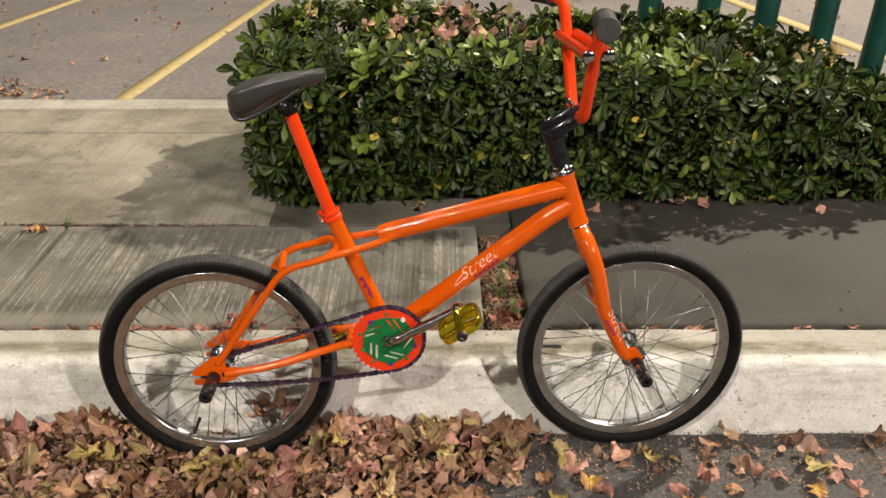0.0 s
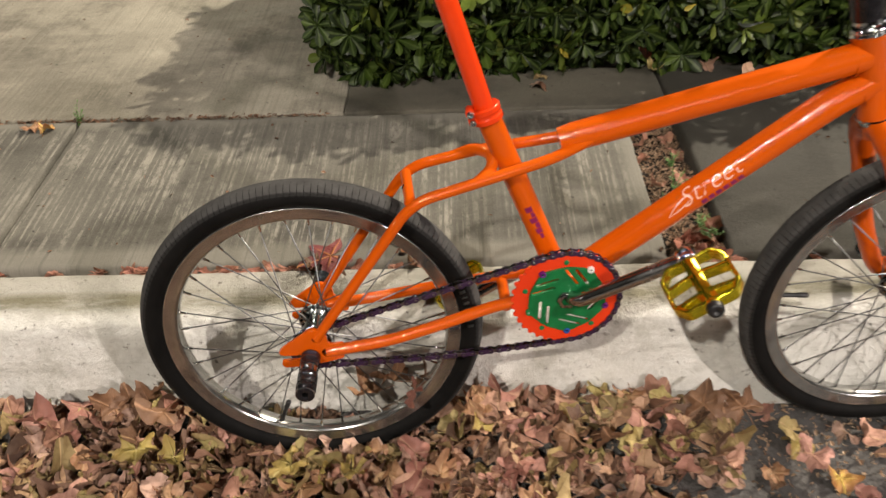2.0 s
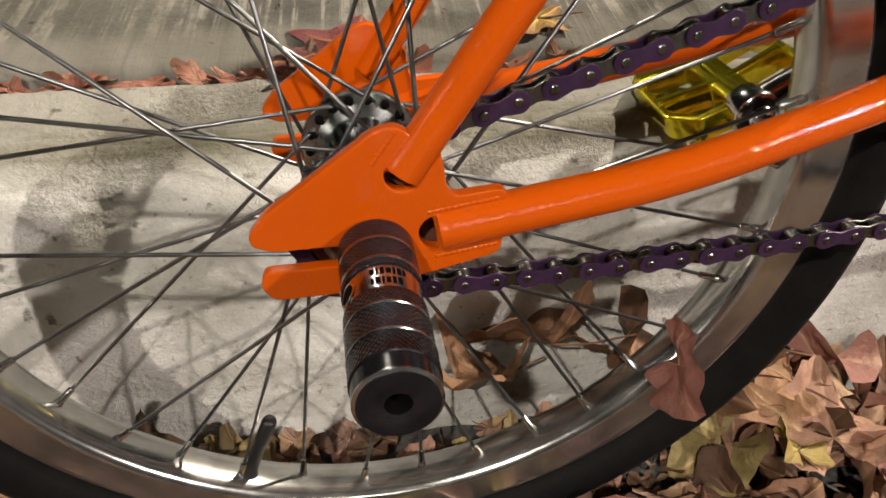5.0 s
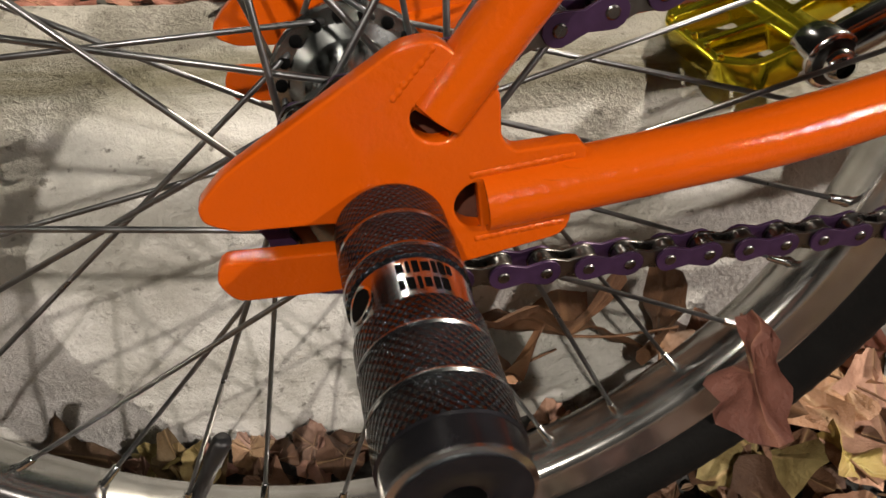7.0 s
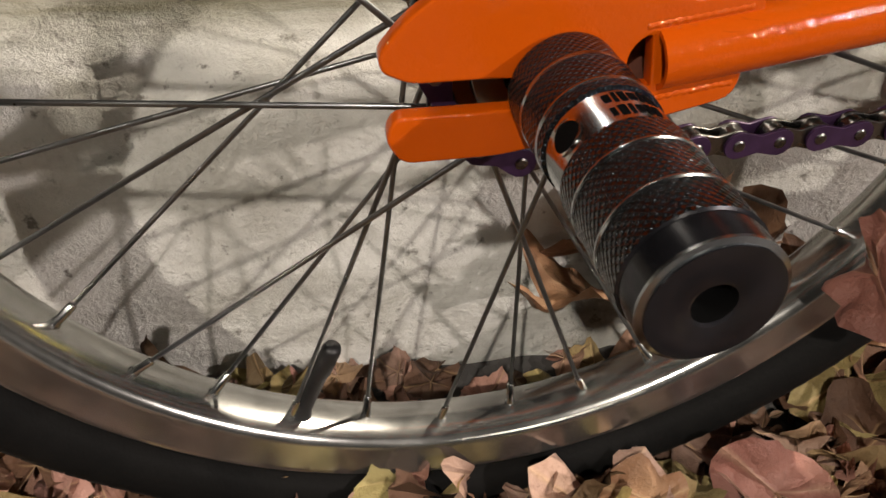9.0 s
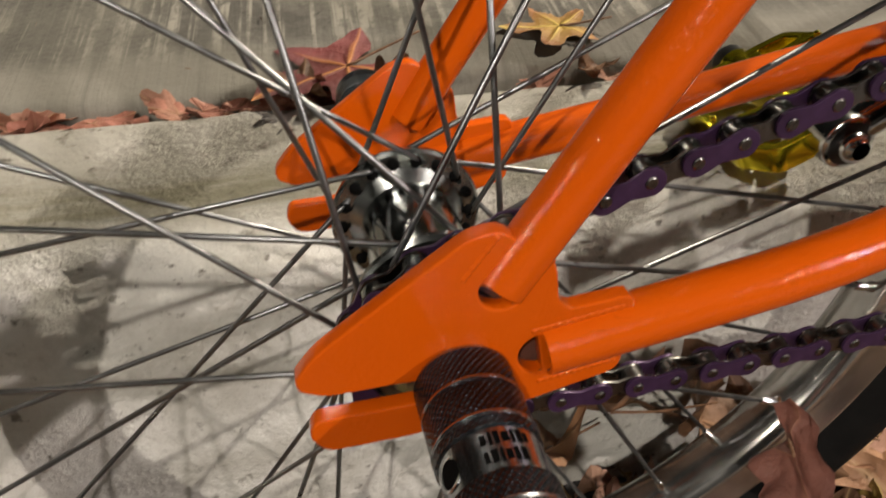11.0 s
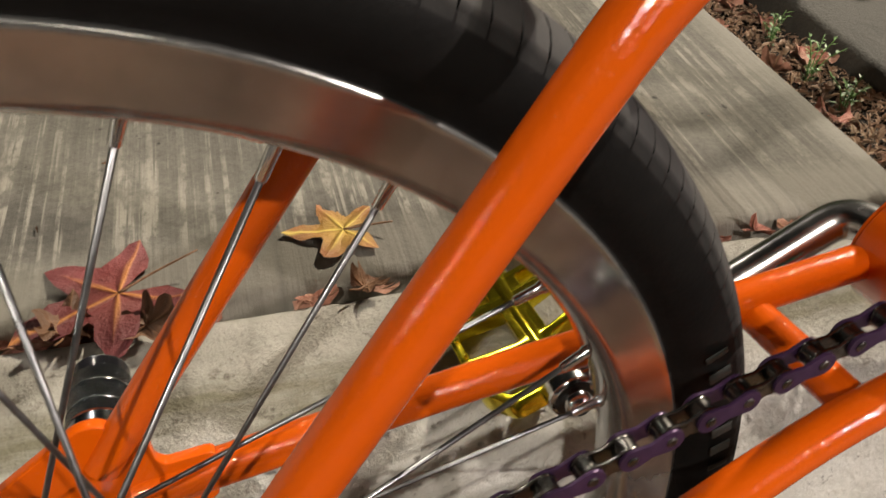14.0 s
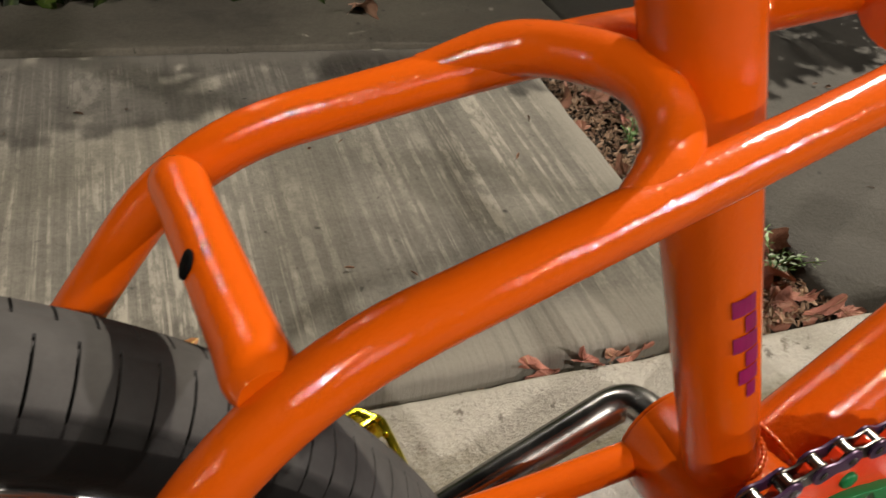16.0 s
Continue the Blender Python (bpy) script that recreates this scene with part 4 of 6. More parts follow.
# seat stays: from the top tube past the seat tube, bent down to the dropouts
DROP_Y = 0.0545
for side, nm in ((-1, "near"), (1, "far")):
    if side < 0:
        upper = [(0.372, -0.011, 0.2895), (0.325, -0.0225, 0.2710), (0.245, -0.0315, 0.2508), (0.1480, -0.0440, 0.2275)]
    else:
        upper = [(0.372, 0.011, 0.2915), (0.325, 0.0225, 0.2775), (0.235, 0.0325, 0.2610), (0.1435, 0.0425, 0.2345)]
    stay = frame_tube("seat_stay", bent([*upper, (0.0062, side * DROP_Y, 0.0232)], 0.030, 9), 0.0071, 32, 0.0014, mouth=(side, 0.0062, True))
    c_stay = frame_tube("chain_stay", bent([(0.0150, side * DROP_Y, 0.0036), (0.108, side * 0.0535, 0.0185), (0.168, side * 0.0475, 0.0335), (0.255, side * 0.0345, 0.0560), (0.335, side * 0.0300, 0.0705)], 0.030, 8), 0.0082, 32, 0.0014, mouth=(side, 0.0075, False))
    out_y = side * (DROP_Y + 0.0020)
    for e, (a, b) in enumerate((((-0.0010, 0.0325), (0.0080, 0.0450)), ((0.0135, 0.0255), (0.0225, 0.0360)))):
        weld_row((a[0], out_y, a[1]), (b[0], out_y, b[1]), 8, stay)
    for a, b in (((0.0175, 0.0130), (0.0440, 0.0172)), ((0.0205, -0.0055), (0.0440, -0.0018))):
        weld_row((a[0], out_y, a[1]), (b[0], out_y, b[1]), 12, c_stay)
    outline = [(-0.0428, 0.0085), (-0.0372, 0.0157), (0.0010, 0.0442), (0.0080, 0.0456), (0.0227, 0.0345), (0.0242, 0.0220), (0.0280, 0.0182),
               (0.0460, 0.0200), (0.0445, -0.0054), (0.0183, -0.0121), (-0.0143, -0.0180), (-0.0376, -0.0186), (-0.0412, -0.0125), (-0.0395, -0.0075),
               (-0.0100, -0.0068), (0.0030, -0.0062), (0.0060, -0.0022), (0.0030, 0.0022), (-0.0170, 0.0026), (-0.0362, 0.0022), (-0.0422, 0.0050)]
    me = plate("dropout", [soften(outline, 0.0035), stay_seat((0.0062, 0.0232), (-0.570, -0.822), 0.0068, 0.0062), stay_seat((0.0150, 0.0036), (-0.987, -0.158), 0.0074, 0.0075)], 0.0052, 0.0007)
    d = part("dropout", me, ORANGE, bike, "orange steel dropout plate with an open axle slot", Matrix.Translation((0, side * DROP_Y, 0)))
    sharp(d)

bridge = frame_tube("stay_bridge", [Vector((0.1462, -0.0420, 0.2248)).lerp(Vector((0.1405, 0.0400, 0.2290)), u) for u in (0, 0.03, 0.06, 0.09, 0.13, 0.17, 0.83, 0.87, 0.91, 0.94, 0.97, 1)], [0.0058, 0.0069, 0.0075, 0.0076, 0.0074, 0.0072, 0.0072, 0.0074, 0.0076, 0.0075, 0.0069, 0.0058])
hole = part("brake_hole", mesh_from("brake_hole", *moved(lathe([(0.0001, 0.0), (0.0034, 0.0), (0.0034, 0.0006), (0.0001, 0.0006)], 16, "X"), Matrix.Translation((0.1370, -0.004, 0.2303)) @ Matrix.Rotation(radians(24), 4, "Y"))), DARK_BORE, bridge)
cs_bridge = frame_tube("chain_stay_bridge", [(0.272, -0.033, 0.0530), (0.272, 0.033, 0.0530)], 0.0080)
part("bridge_hole", mesh_from("bridge_hole", *moved(lathe([(0.0001, 0.0), (0.0026, 0.0), (0.0026, 0.0006), (0.0001, 0.0006)], 16, "X"), Matrix.Translation((0.2655, -0.008, 0.0570)) @ Matrix.Rotation(radians(30), 4, "Y"))), DARK_BORE, cs_bridge)
yoke_line = smooth_line([(0.205, 0.0365, 0.2545), (0.230, 0.0310, 0.2625), (0.2455, 0.016, 0.2645), (0.2510, 0.0, 0.2635), (0.2490, -0.015, 0.2580), (0.2400, -0.0265, 0.2530), (0.2280, -0.0325, 0.2485)], 8)
last = len(yoke_line) - 1
frame_tube("seat_stay_yoke", yoke_line, [0.0076 - 0.0024 * max(0.0, abs(2 * k / last - 1) - 0.72) / 0.28 for k in range(last + 1)])

# seat post, clamp and saddle
POST_TOP = Vector((0.1765, 0, 0.521))
post = frame_tube("seat_post", [ST_TOP + (ST_TOP - POST_TOP).normalized() * 0.02, POST_TOP], 0.0125, mat=REDORANGE, label="red-orange painted seat post")
ST_DIR = (POST_TOP - ST_TOP).normalized()
cl = Matrix.Translation(ST_TOP + ST_DIR * -0.006) @ ST_DIR.to_track_quat("Z", "Y").to_matrix().to_4x4()
clamp = part("seat_clamp", mesh_from("seat_clamp", *moved(lathe([(0.0130, -0.010), (0.0185, -0.010), (0.0200, -0.0085), (0.0200, -0.0035), (0.0185, -0.0015), (0.0185, 0.0015), (0.0200, 0.0035), (0.0200, 0.0085), (0.0185, 0.010), (0.0130, 0.010)], 32, "Z"), cl)), REDORANGE, bike, "red-orange seat clamp collar")
sharp(clamp)
for dz in (-0.0055, 0.0055):
    m2 = Matrix.Translation(ST_TOP + ST_DIR * (-0.006 + dz) + Vector((-0.0185, -0.0085, 0)))
    part("clamp_ear", mesh_from("clamp_ear", *moved(tube([(0, -0.009, 0), (0, -0.008, 0), (0, 0.008, 0), (0, 0.009, 0)], [0.0045, 0.0055, 0.0055, 0.0045], 16), m2)), REDORANGE, clamp)
    part("clamp_bolt", mesh_from("clamp_bolt", *moved(lathe([(0.0001, -0.0120), (0.0018, -0.0120), (0.0018, -0.0138), (0.0035, -0.0142), (0.0042, -0.0135), (0.0042, -0.009)], 16), m2)), CHROME, clamp, "chrome clamp bolt")


def saddle_mesh():
    """Lofted saddle: wide deep tail, narrow raised nose."""
    ring_n = 26
    verts, faces = [], []
    stations = [  # along, top height, half width, depth, middle of the rounding
        (0.069, 0.560, 0.018, 0.026), (0.072, 0.566, 0.046, 0.048), (0.081, 0.5715, 0.062, 0.062), (0.096, 0.577, 0.069, 0.066), (0.114, 0.582, 0.067, 0.063),
        (0.135, 0.5885, 0.058, 0.053), (0.158, 0.592, 0.045, 0.044), (0.180, 0.5955, 0.034, 0.036), (0.202, 0.599, 0.026, 0.030), (0.222, 0.602, 0.021, 0.026), (0.236, 0.6045, 0.019, 0.024), (0.2425, 0.604, 0.014, 0.020)]
    for x, zt, hw, dep in stations:
        for k in range(ring_n):
            a = 2 * math.pi * k / ring_n
            c, s = math.cos(a), math.sin(a)
            y = hw * math.copysign(abs(c) ** 0.52, c)
            if s >= 0:
                z = zt - 0.005 + 0.005 * s ** 0.7
            else:
                z = zt - 0.005 + (dep - 0.005) * -abs(s) ** 0.75
                y *= 1 - 0.22 * abs(s) ** 1.5
            verts.append((x, y, z))
    for i in range(len(stations) - 1):
        for k in range(ring_n):
            k2 = (k + 1) % ring_n
            faces.append((i * ring_n + k, i * ring_n + k2, (i + 1) * ring_n + k2, (i + 1) * ring_n + k))
    faces.append(tuple(range(ring_n)))
    faces.append(tuple(reversed(range((len(stations) - 1) * ring_n, len(stations) * ring_n))))
    return verts, faces


saddle_me = mesh_from("saddle", *saddle_mesh())
for mm in (SADDLE_VINYL, SADDLE_TOP):
    saddle_me.materials.append(mm)
for p in saddle_me.polygons:
    p.material_index = 1 if 2 <= p.index % 26 < 11 and p.index < 286 else 0
saddle = part("saddle", saddle_me, None, bike, "black vinyl saddle with a raised nose")
sub = saddle.modifiers.new("round", "SUBSURF")
sub.levels = sub.render_levels = 1
part("saddle_shell", mesh_from("saddle_shell", *joined(tube(smooth_line([(0.078, -0.045, 0.537), (0.10, -0.06, 0.524), (0.15, -0.045, 0.545), (0.2, -0.024, 0.574)], 6), 0.004, 8), tube(smooth_line([(0.078, 0.045, 0.537), (0.10, 0.06, 0.524), (0.15, 0.045, 0.545), (0.2, 0.024, 0.574)], 6), 0.004, 8))), BLACK_PLASTIC, saddle)
part("seat_clip", mesh_from("seat_clip", *joined(tube([POST_TOP, POST_TOP + ST_DIR * 0.035], 0.0105, 18), tube([POST_TOP + Vector((-0.012, -0.022, 0.018)), POST_TOP + Vector((-0.012, 0.022, 0.018))], 0.013, 18))), BLACK_SATIN, saddle)

# ---- steered front end ----
def steered(piece):
    return moved(piece, STEER)


def front_part(name, piece, mat, parent=bike, label="", angle=45):
    return sharp(part(name, mesh_from(name, *steered(piece)), mat, parent, label), angle)


AXLE_F = Vector((0.8670, 0, 0.017))
fork = front_part("fork", tube([HEAD_LOW - HEAD_AXIS * 0.030, HEAD_LOW - HEAD_AXIS * 0.012], 0.0165, 24), ORANGE, label="orange steel fork with two tapered legs")
for side in (-1, 1):
    leg = front_part("fork_leg", tube(smooth_line([HEAD_LOW - HEAD_AXIS * 0.014 + Vector((0, side * 0.010, 0)), HEAD_LOW - HEAD_AXIS * 0.026 + Vector((0.001, side * 0.030, 0)), HEAD_LOW - HEAD_AXIS * 0.050 + Vector((0.003, side * 0.0460, 0)), HEAD_LOW - HEAD_AXIS * 0.10 + Vector((0.004, side * 0.0500, 0)), Vector((0.792, side * 0.0515, 0.130)), Vector((0.829, side * 0.0525, 0.054)), Vector((0.8455, side * 0.0530, 0.030))], 6), [0.0170] * 6 + [0.0176 - 0.0060 * k / 30 for k in range(31)], 22), ORANGE, fork)
    tip = plate("fork_tip", [soften([(-0.022, 0.030), (-0.004, 0.034), (0.012, 0.012), (0.013, -0.004), (0.006, -0.014), (-0.006, -0.014), (-0.013, -0.004), (-0.020, 0.010)], 0.004)], 0.005, 0.0006)
    tip.transform(STEER @ Matrix.Translation(AXLE_F + Vector((0, side * 0.053, 0))))
    sharp(part("fork_dropout", tip, ORANGE, fork))

for nm, c, top in (("headset_cup", HEAD_TOP, 1), ("headset_cup", HEAD_LOW, -1)):
    prof = [(0.0150, 0.0), (0.0222, 0.0), (0.0236, 0.002), (0.0218, 0.0055), (0.0226, 0.0070), (0.0212, 0.0115), (0.0180, 0.0135), (0.0195, 0.0155), (0.0185, 0.0195), (0.0150, 0.0200)] if top > 0 else [(0.0150, 0.0), (0.0218, 0.0), (0.0226, 0.002), (0.0210, 0.0045), (0.0190, 0.010), (0.0150, 0.0125)]
    front_part(nm, moved(lathe(prof, 30, "Z"), Matrix.Translation(c) @ (HEAD_AXIS * top).to_track_quat("Z", "Y").to_matrix().to_4x4()), CHROME, label="chrome headset cup")

BAR_C = Vector((0.7095, 0, 0.525))
stem = front_part("stem", tube([HEAD_TOP + HEAD_AXIS * 0.014, HEAD_TOP + HEAD_AXIS * 0.02, HEAD_TOP + HEAD_AXIS * 0.066, HEAD_TOP + HEAD_AXIS * 0.074, HEAD_TOP + HEAD_AXIS * 0.100, HEAD_TOP + HEAD_AXIS * 0.106], [0.0170, 0.0190, 0.0190, 0.0215, 0.0215, 0.0190], 24), BLACK_SATIN, label="black stem with chrome bolts")
FWD = (BAR_C - (HEAD_TOP + HEAD_AXIS * 0.092)).normalized()
front_part("stem_arm", tube([HEAD_TOP + HEAD_AXIS * 0.090 - FWD * 0.014, HEAD_TOP + HEAD_AXIS * 0.090, BAR_C - FWD * 0.004, BAR_C + FWD * 0.012], [0.020, 0.024, 0.0225, 0.017], 18, squash=(1.35, 0.85)), BLACK_SATIN, stem)
for c in (HEAD_TOP + HEAD_AXIS * 0.103, ):
    front_part("stem_bolt", moved(lathe([(0.0001, 0.012), (0.0055, 0.012), (0.0072, 0.010), (0.0072, 0.0)], 18, "Z"), Matrix.Translation(c) @ HEAD_AXIS.to_track_quat("Z", "Y").to_matrix().to_4x4()), CHROME, stem, "chrome stem bolt")
for dy in (-0.016, 0.016):
    front_part("clamp_bolt", moved(lathe([(0.0001, 0.0235), (0.0032, 0.0235), (0.0045, 0.022), (0.0045, 0.012)], 14, "Z"), Matrix.Translation(BAR_C + Vector((-0.016, dy, 0.004)))), CHROME, stem, "chrome clamp bolt")

BAR_HALF = [(0.7095, 0.050, 0.525), (0.7030, 0.126, 0.655), (0.700, 0.163, 0.712), (0.686, 0.230, 0.717), (0.667, 0.330, 0.715)]
bars = front_part("handlebar", joined(*[tube(bent([(0.7095, 0, 0.525), *[(x, s * y, z) for x, y, z in BAR_HALF]], 0.030, 7), 0.0112, 20) for s in (-1, 1)]), REDORANGE, label="red-orange high-rise handlebar")
for dx, dz in ((-0.019, -0.001), (0.015, 0.002)):
    xb = front_part("crossbar", tube([(0.7075 + dx, -0.135, 0.653 + dz), (0.7075 + dx, 0.135, 0.653 + dz)], 0.0098, 18), REDORANGE, bars)
    for s in (-1, 1):
        front_part("crossbar_cap", moved(lathe([(0.0001, s * 0.1410), (0.0070, s * 0.1408), (0.0096, s * 0.1390), (0.0100, s * 0.1345)], 20), Matrix.Translation((0.7075 + dx, 0, 0.652 + dz))), CHROME, xb, "chrome crossbar end cap")
for s in (-1, 1):
    a, b = Vector((0.6885, s * 0.217, 0.7160)), Vector((0.666, s * 0.334, 0.7150))
    ribs = [0.0155 + 0.0011 * (k % 2) for k in range(40)]
    line = [a + (b - a) * k / 39 for k in range(40)]
    front_part("grip", tube(line, [0.0185, 0.0185, *ribs[2:37], 0.0175, 0.0180, 0.0165], 22), GRIP_RUBBER, label="black ribbed rubber grip")


# ---- wheels ----
def tyre_mesh(name, centre_r=0.2445, pitches=172):
    """A street tyre with cut tread grooves on both shoulders."""
    stations = [0.0, 0.30, 0.455, 0.475, 0.525, 0.545, 0.80]
    prof = []   # radius, y, groove depth, crown dust
    half = [(0.2445, 0.0, 0.0, 1.0), (0.2443, 0.003, 0.0, 1.0), (0.2441, 0.0036, 0.7, 1.0), (0.2439, 0.0045, 0.7, 1.0), (0.2440, 0.0050, 0.1, 1.0), (0.2432, 0.008, 1.0, 0.95), (0.2416, 0.012, 1.0, 0.85), (0.2392, 0.0155, 1.0, 0.65), (0.2368, 0.0180, 0.9, 0.45), (0.2352, 0.0193, 0.1, 0.30), (0.2346, 0.0196, 0.0, 0.2), (0.2325, 0.0206, 0.0, 0.1), (0.2290, 0.0216, 0.0, 0.0), (0.2245, 0.0218, 0.0, 0.0), (0.2195, 0.0204, 0.0, 0.0), (0.2150, 0.0172, 0.0, 0.0), (0.2125, 0.0148, 0.0, 0.0), (0.2110, 0.0142, 0.0, 0.0), (0.2085, 0.0128, 0.0, 0.0)]
    half = [(0.2085 + (r - 0.2085) * 0.95, y * 0.98, g, d) for r, y, g, d in half]
    for r, y, g, d in reversed(half[1:]):
        prof.append((r, -y, g, d, -1))
    prof.append((*half[0], 0))
    for r, y, g, d in half[1:]:
        prof.append((r, y, g, d, 1))
    n, total = len(prof), pitches * len(stations)
    verts, faces, crown = [], [], []
    for p in range(pitches):
        for k, u in enumerate(stations):
            for r, y, g, d, s in prof:
                shift = 0.5 if s > 0 else 0.0
                a = 2 * math.pi * (p + u + shift * (1 if s else 0)) / pitches
                cut = 0.0024 * g if k in (3, 4) else 0.0
                rr = r - cut * 0.9
                lug = 0.0008 if (k < 3 and 0.12 < d < 0.32) else 0.0
                yy = y * (1 - cut * 6) - math.copysign(lug, y)
                verts.append((rr * math.cos(a), yy, rr * math.sin(a)))
                crown.append(0.0 if cut > 0.0015 else (0.41 if 0.05 < d < 0.32 and k in (0, 1, 2, 5, 6) else d))
    for i in range(total):
        j = (i + 1) % total
        for k in range(n - 1):
            faces.append((i * n + k, i * n + k + 1, j * n + k + 1, j * n + k))
    me = mesh_from(name, verts, faces)
    at = me.attributes.new("crown", "FLOAT", "POINT")
    at.data.foreach_set("value", crown)
    me.set_sharp_from_angle(angle=radians(40))
    return me


def rim_profile():
    return [(0.2100, 0.0128), (0.2105, 0.0140), (0.2088, 0.0145), (0.2075, 0.0138), (0.1950, 0.0130), (0.1925, 0.0122), (0.1905, 0.0095), (0.1893, 0.005), (0.1890, 0.0), (0.1893, -0.005), (0.1905, -0.0095), (0.1925, -0.0122), (0.1950, -0.0130), (0.2075, -0.0138), (0.2088, -0.0145), (0.2105, -0.0140), (0.2100, -0.0128), (0.2040, -0.0105), (0.2010, 0.0), (0.2040, 0.0105)]


def hub_profile(w, flange_r, flange_y, body_r):
    p = []
    for s in (-1, 1):
        side = [(0.006, w), (0.009, w), (0.010, w - 0.001), (0.0105, flange_y + 0.006), (0.014, flange_y + 0.0045), (flange_r - 0.004, flange_y + 0.0022), (flange_r - 0.001, flange_y + 0.0018), (flange_r, flange_y + 0.0008), (flange_r, flange_y - 0.0008), (flange_r - 0.001, flange_y - 0.0018), (body_r + 0.004, flange_y - 0.0025), (body_r, flange_y - 0.006)]
        p += [(r, s * y) for r, y in (side if s < 0 else reversed(side))]
    return p


TYRE_ME = tyre_mesh("tyre")
RIM_ME = mesh_from("rim", *lathe(rim_profile(), 144, "Y", True))
SPOKE_R0, SPOKE_R1 = 0.0225, 0.1885
_nip = lathe([(0.0001, 0.190), (0.0024, 0.190), (0.0024, 0.1885), (0.0019, 0.1875), (0.0017, 0.1790), (0.0010, 0.1783)], 8, "Z")
NIPPLE_ME = mesh_from("nipple", *_nip)


def wheel(name, label, centre, flange_y, hub_w, offset_deg, valve_deg, steer=None, group=""):
    base = Matrix.Translation(centre) if steer is None else steer @ Matrix.Translation(centre)
    rim = part(name, RIM_ME, RIM_METAL, bike, label, base)
    part("tyre", TYRE_ME, TYRE, rim, "black street tyre with dusty grooved tread")
    hub = sharp(part("hub", mesh_from("hub", *lathe(hub_profile(hub_w, 0.0265, flange_y, 0.0165), 40)), CHROME_DULL, rim, "worn chrome hub with drilled flanges"), 18)
    for s in (-1, 1):
        for k in range(18):
            a = radians(offset_deg + 20 * k + (10 if s > 0 else 0) + 4)
            part("flange_hole", HOLE_ME, DARK_BORE, rim, "", Matrix.Translation((0.0225 * math.cos(a), s * flange_y + (0.0010 if s > 0 else 0.0016), 0.0225 * math.sin(a))))
    for k in range(36):
        far = k % 2
        s = 1 if far else -1
        pair = k // 2
        a1 = radians(offset_deg + 10 * k)
        lead = 1 if pair % 2 else -1
        a0 = a1 + lead * radians(62)
        outer = 0.0022 if (pair % 2) else -0.0022
        p0 = Vector((SPOKE_R0 * math.cos(a0), s * (flange_y + outer), SPOKE_R0 * math.sin(a0)))
        p1 = Vector((SPOKE_R1 * math.cos(a1), s * 0.002, SPOKE_R1 * math.sin(a1)))
        d = (p1 - p0)
        head = p0 - Vector((0, s * outer * 2.2, 0))
        v, f = tube([head, p0 - d.normalized() * 0.0005, p0 + d.normalized() * 0.004, p1], 0.00096, 8)
        part("spoke", mesh_from("spoke", v, f), STEEL, rim)
        turn = Vector((0, 0, 1)).rotation_difference(d.normalized()).to_matrix().to_4x4()
        m = Matrix.Translation(p1) @ turn @ Matrix.Translation((0, 0, -SPOKE_R1))
        part("nipple", NIPPLE_ME, CHROME, rim, "", m)
    a = radians(valve_deg)
    turn = Matrix.Rotation(-a + math.pi / 2, 4, "Y")
    part("valve", mesh_from("valve", *moved(lathe([(0.0001, 0.148), (0.0032, 0.148), (0.0040, 0.150), (0.0040, 0.163), (0.0034, 0.165), (0.0034, 0.185), (0.0050, 0.190)], 14, "Z"), turn)), BLACK_PLASTIC, rim, "black rubber valve with cap")
    return rim


HOLE_ME = mesh_from("flange_hole", *lathe([(0.0001, -0.0042), (0.0020, -0.0042), (0.0020, 0.0016), (0.0001, 0.0016)], 10))
rear = wheel("rear_wheel", "silver spoked rear wheel, its foot sunk among fallen leaves", (0, 0, 0), 0.026, 0.049, 6.7, -112)
front = wheel("front_wheel", "silver spoked front wheel on bare asphalt", AXLE_F, 0.030, 0.047, 3.0, 178, STEER)


# small worn lettering on the tyre walls, as plain bars
for k in range(9):
    a = radians(24 - 2.6 * k)
    m = Matrix.Rotation(-a, 4, "Y") @ Matrix.Translation((0.2235, -0.0221, 0)) @ Matrix.Rotation(radians(4), 4, "Z")
    bm = bmesh.new()
    bmesh.ops.create_cube(bm, size=1.0, matrix=Matrix.Diagonal((0.0085, 0.0006, 0.0046 if k % 3 else 0.0028, 1)))
    bmesh.ops.bevel(bm, geom=bm.edges[:], offset=0.0002, segments=1, affect="EDGES")
    part("tyre_mark", bm, simple("tyre_mark", (0.010, 0.013, 0.011), 0.7) if k == 0 else bpy.data.materials["tyre_mark"], rear, "", m)

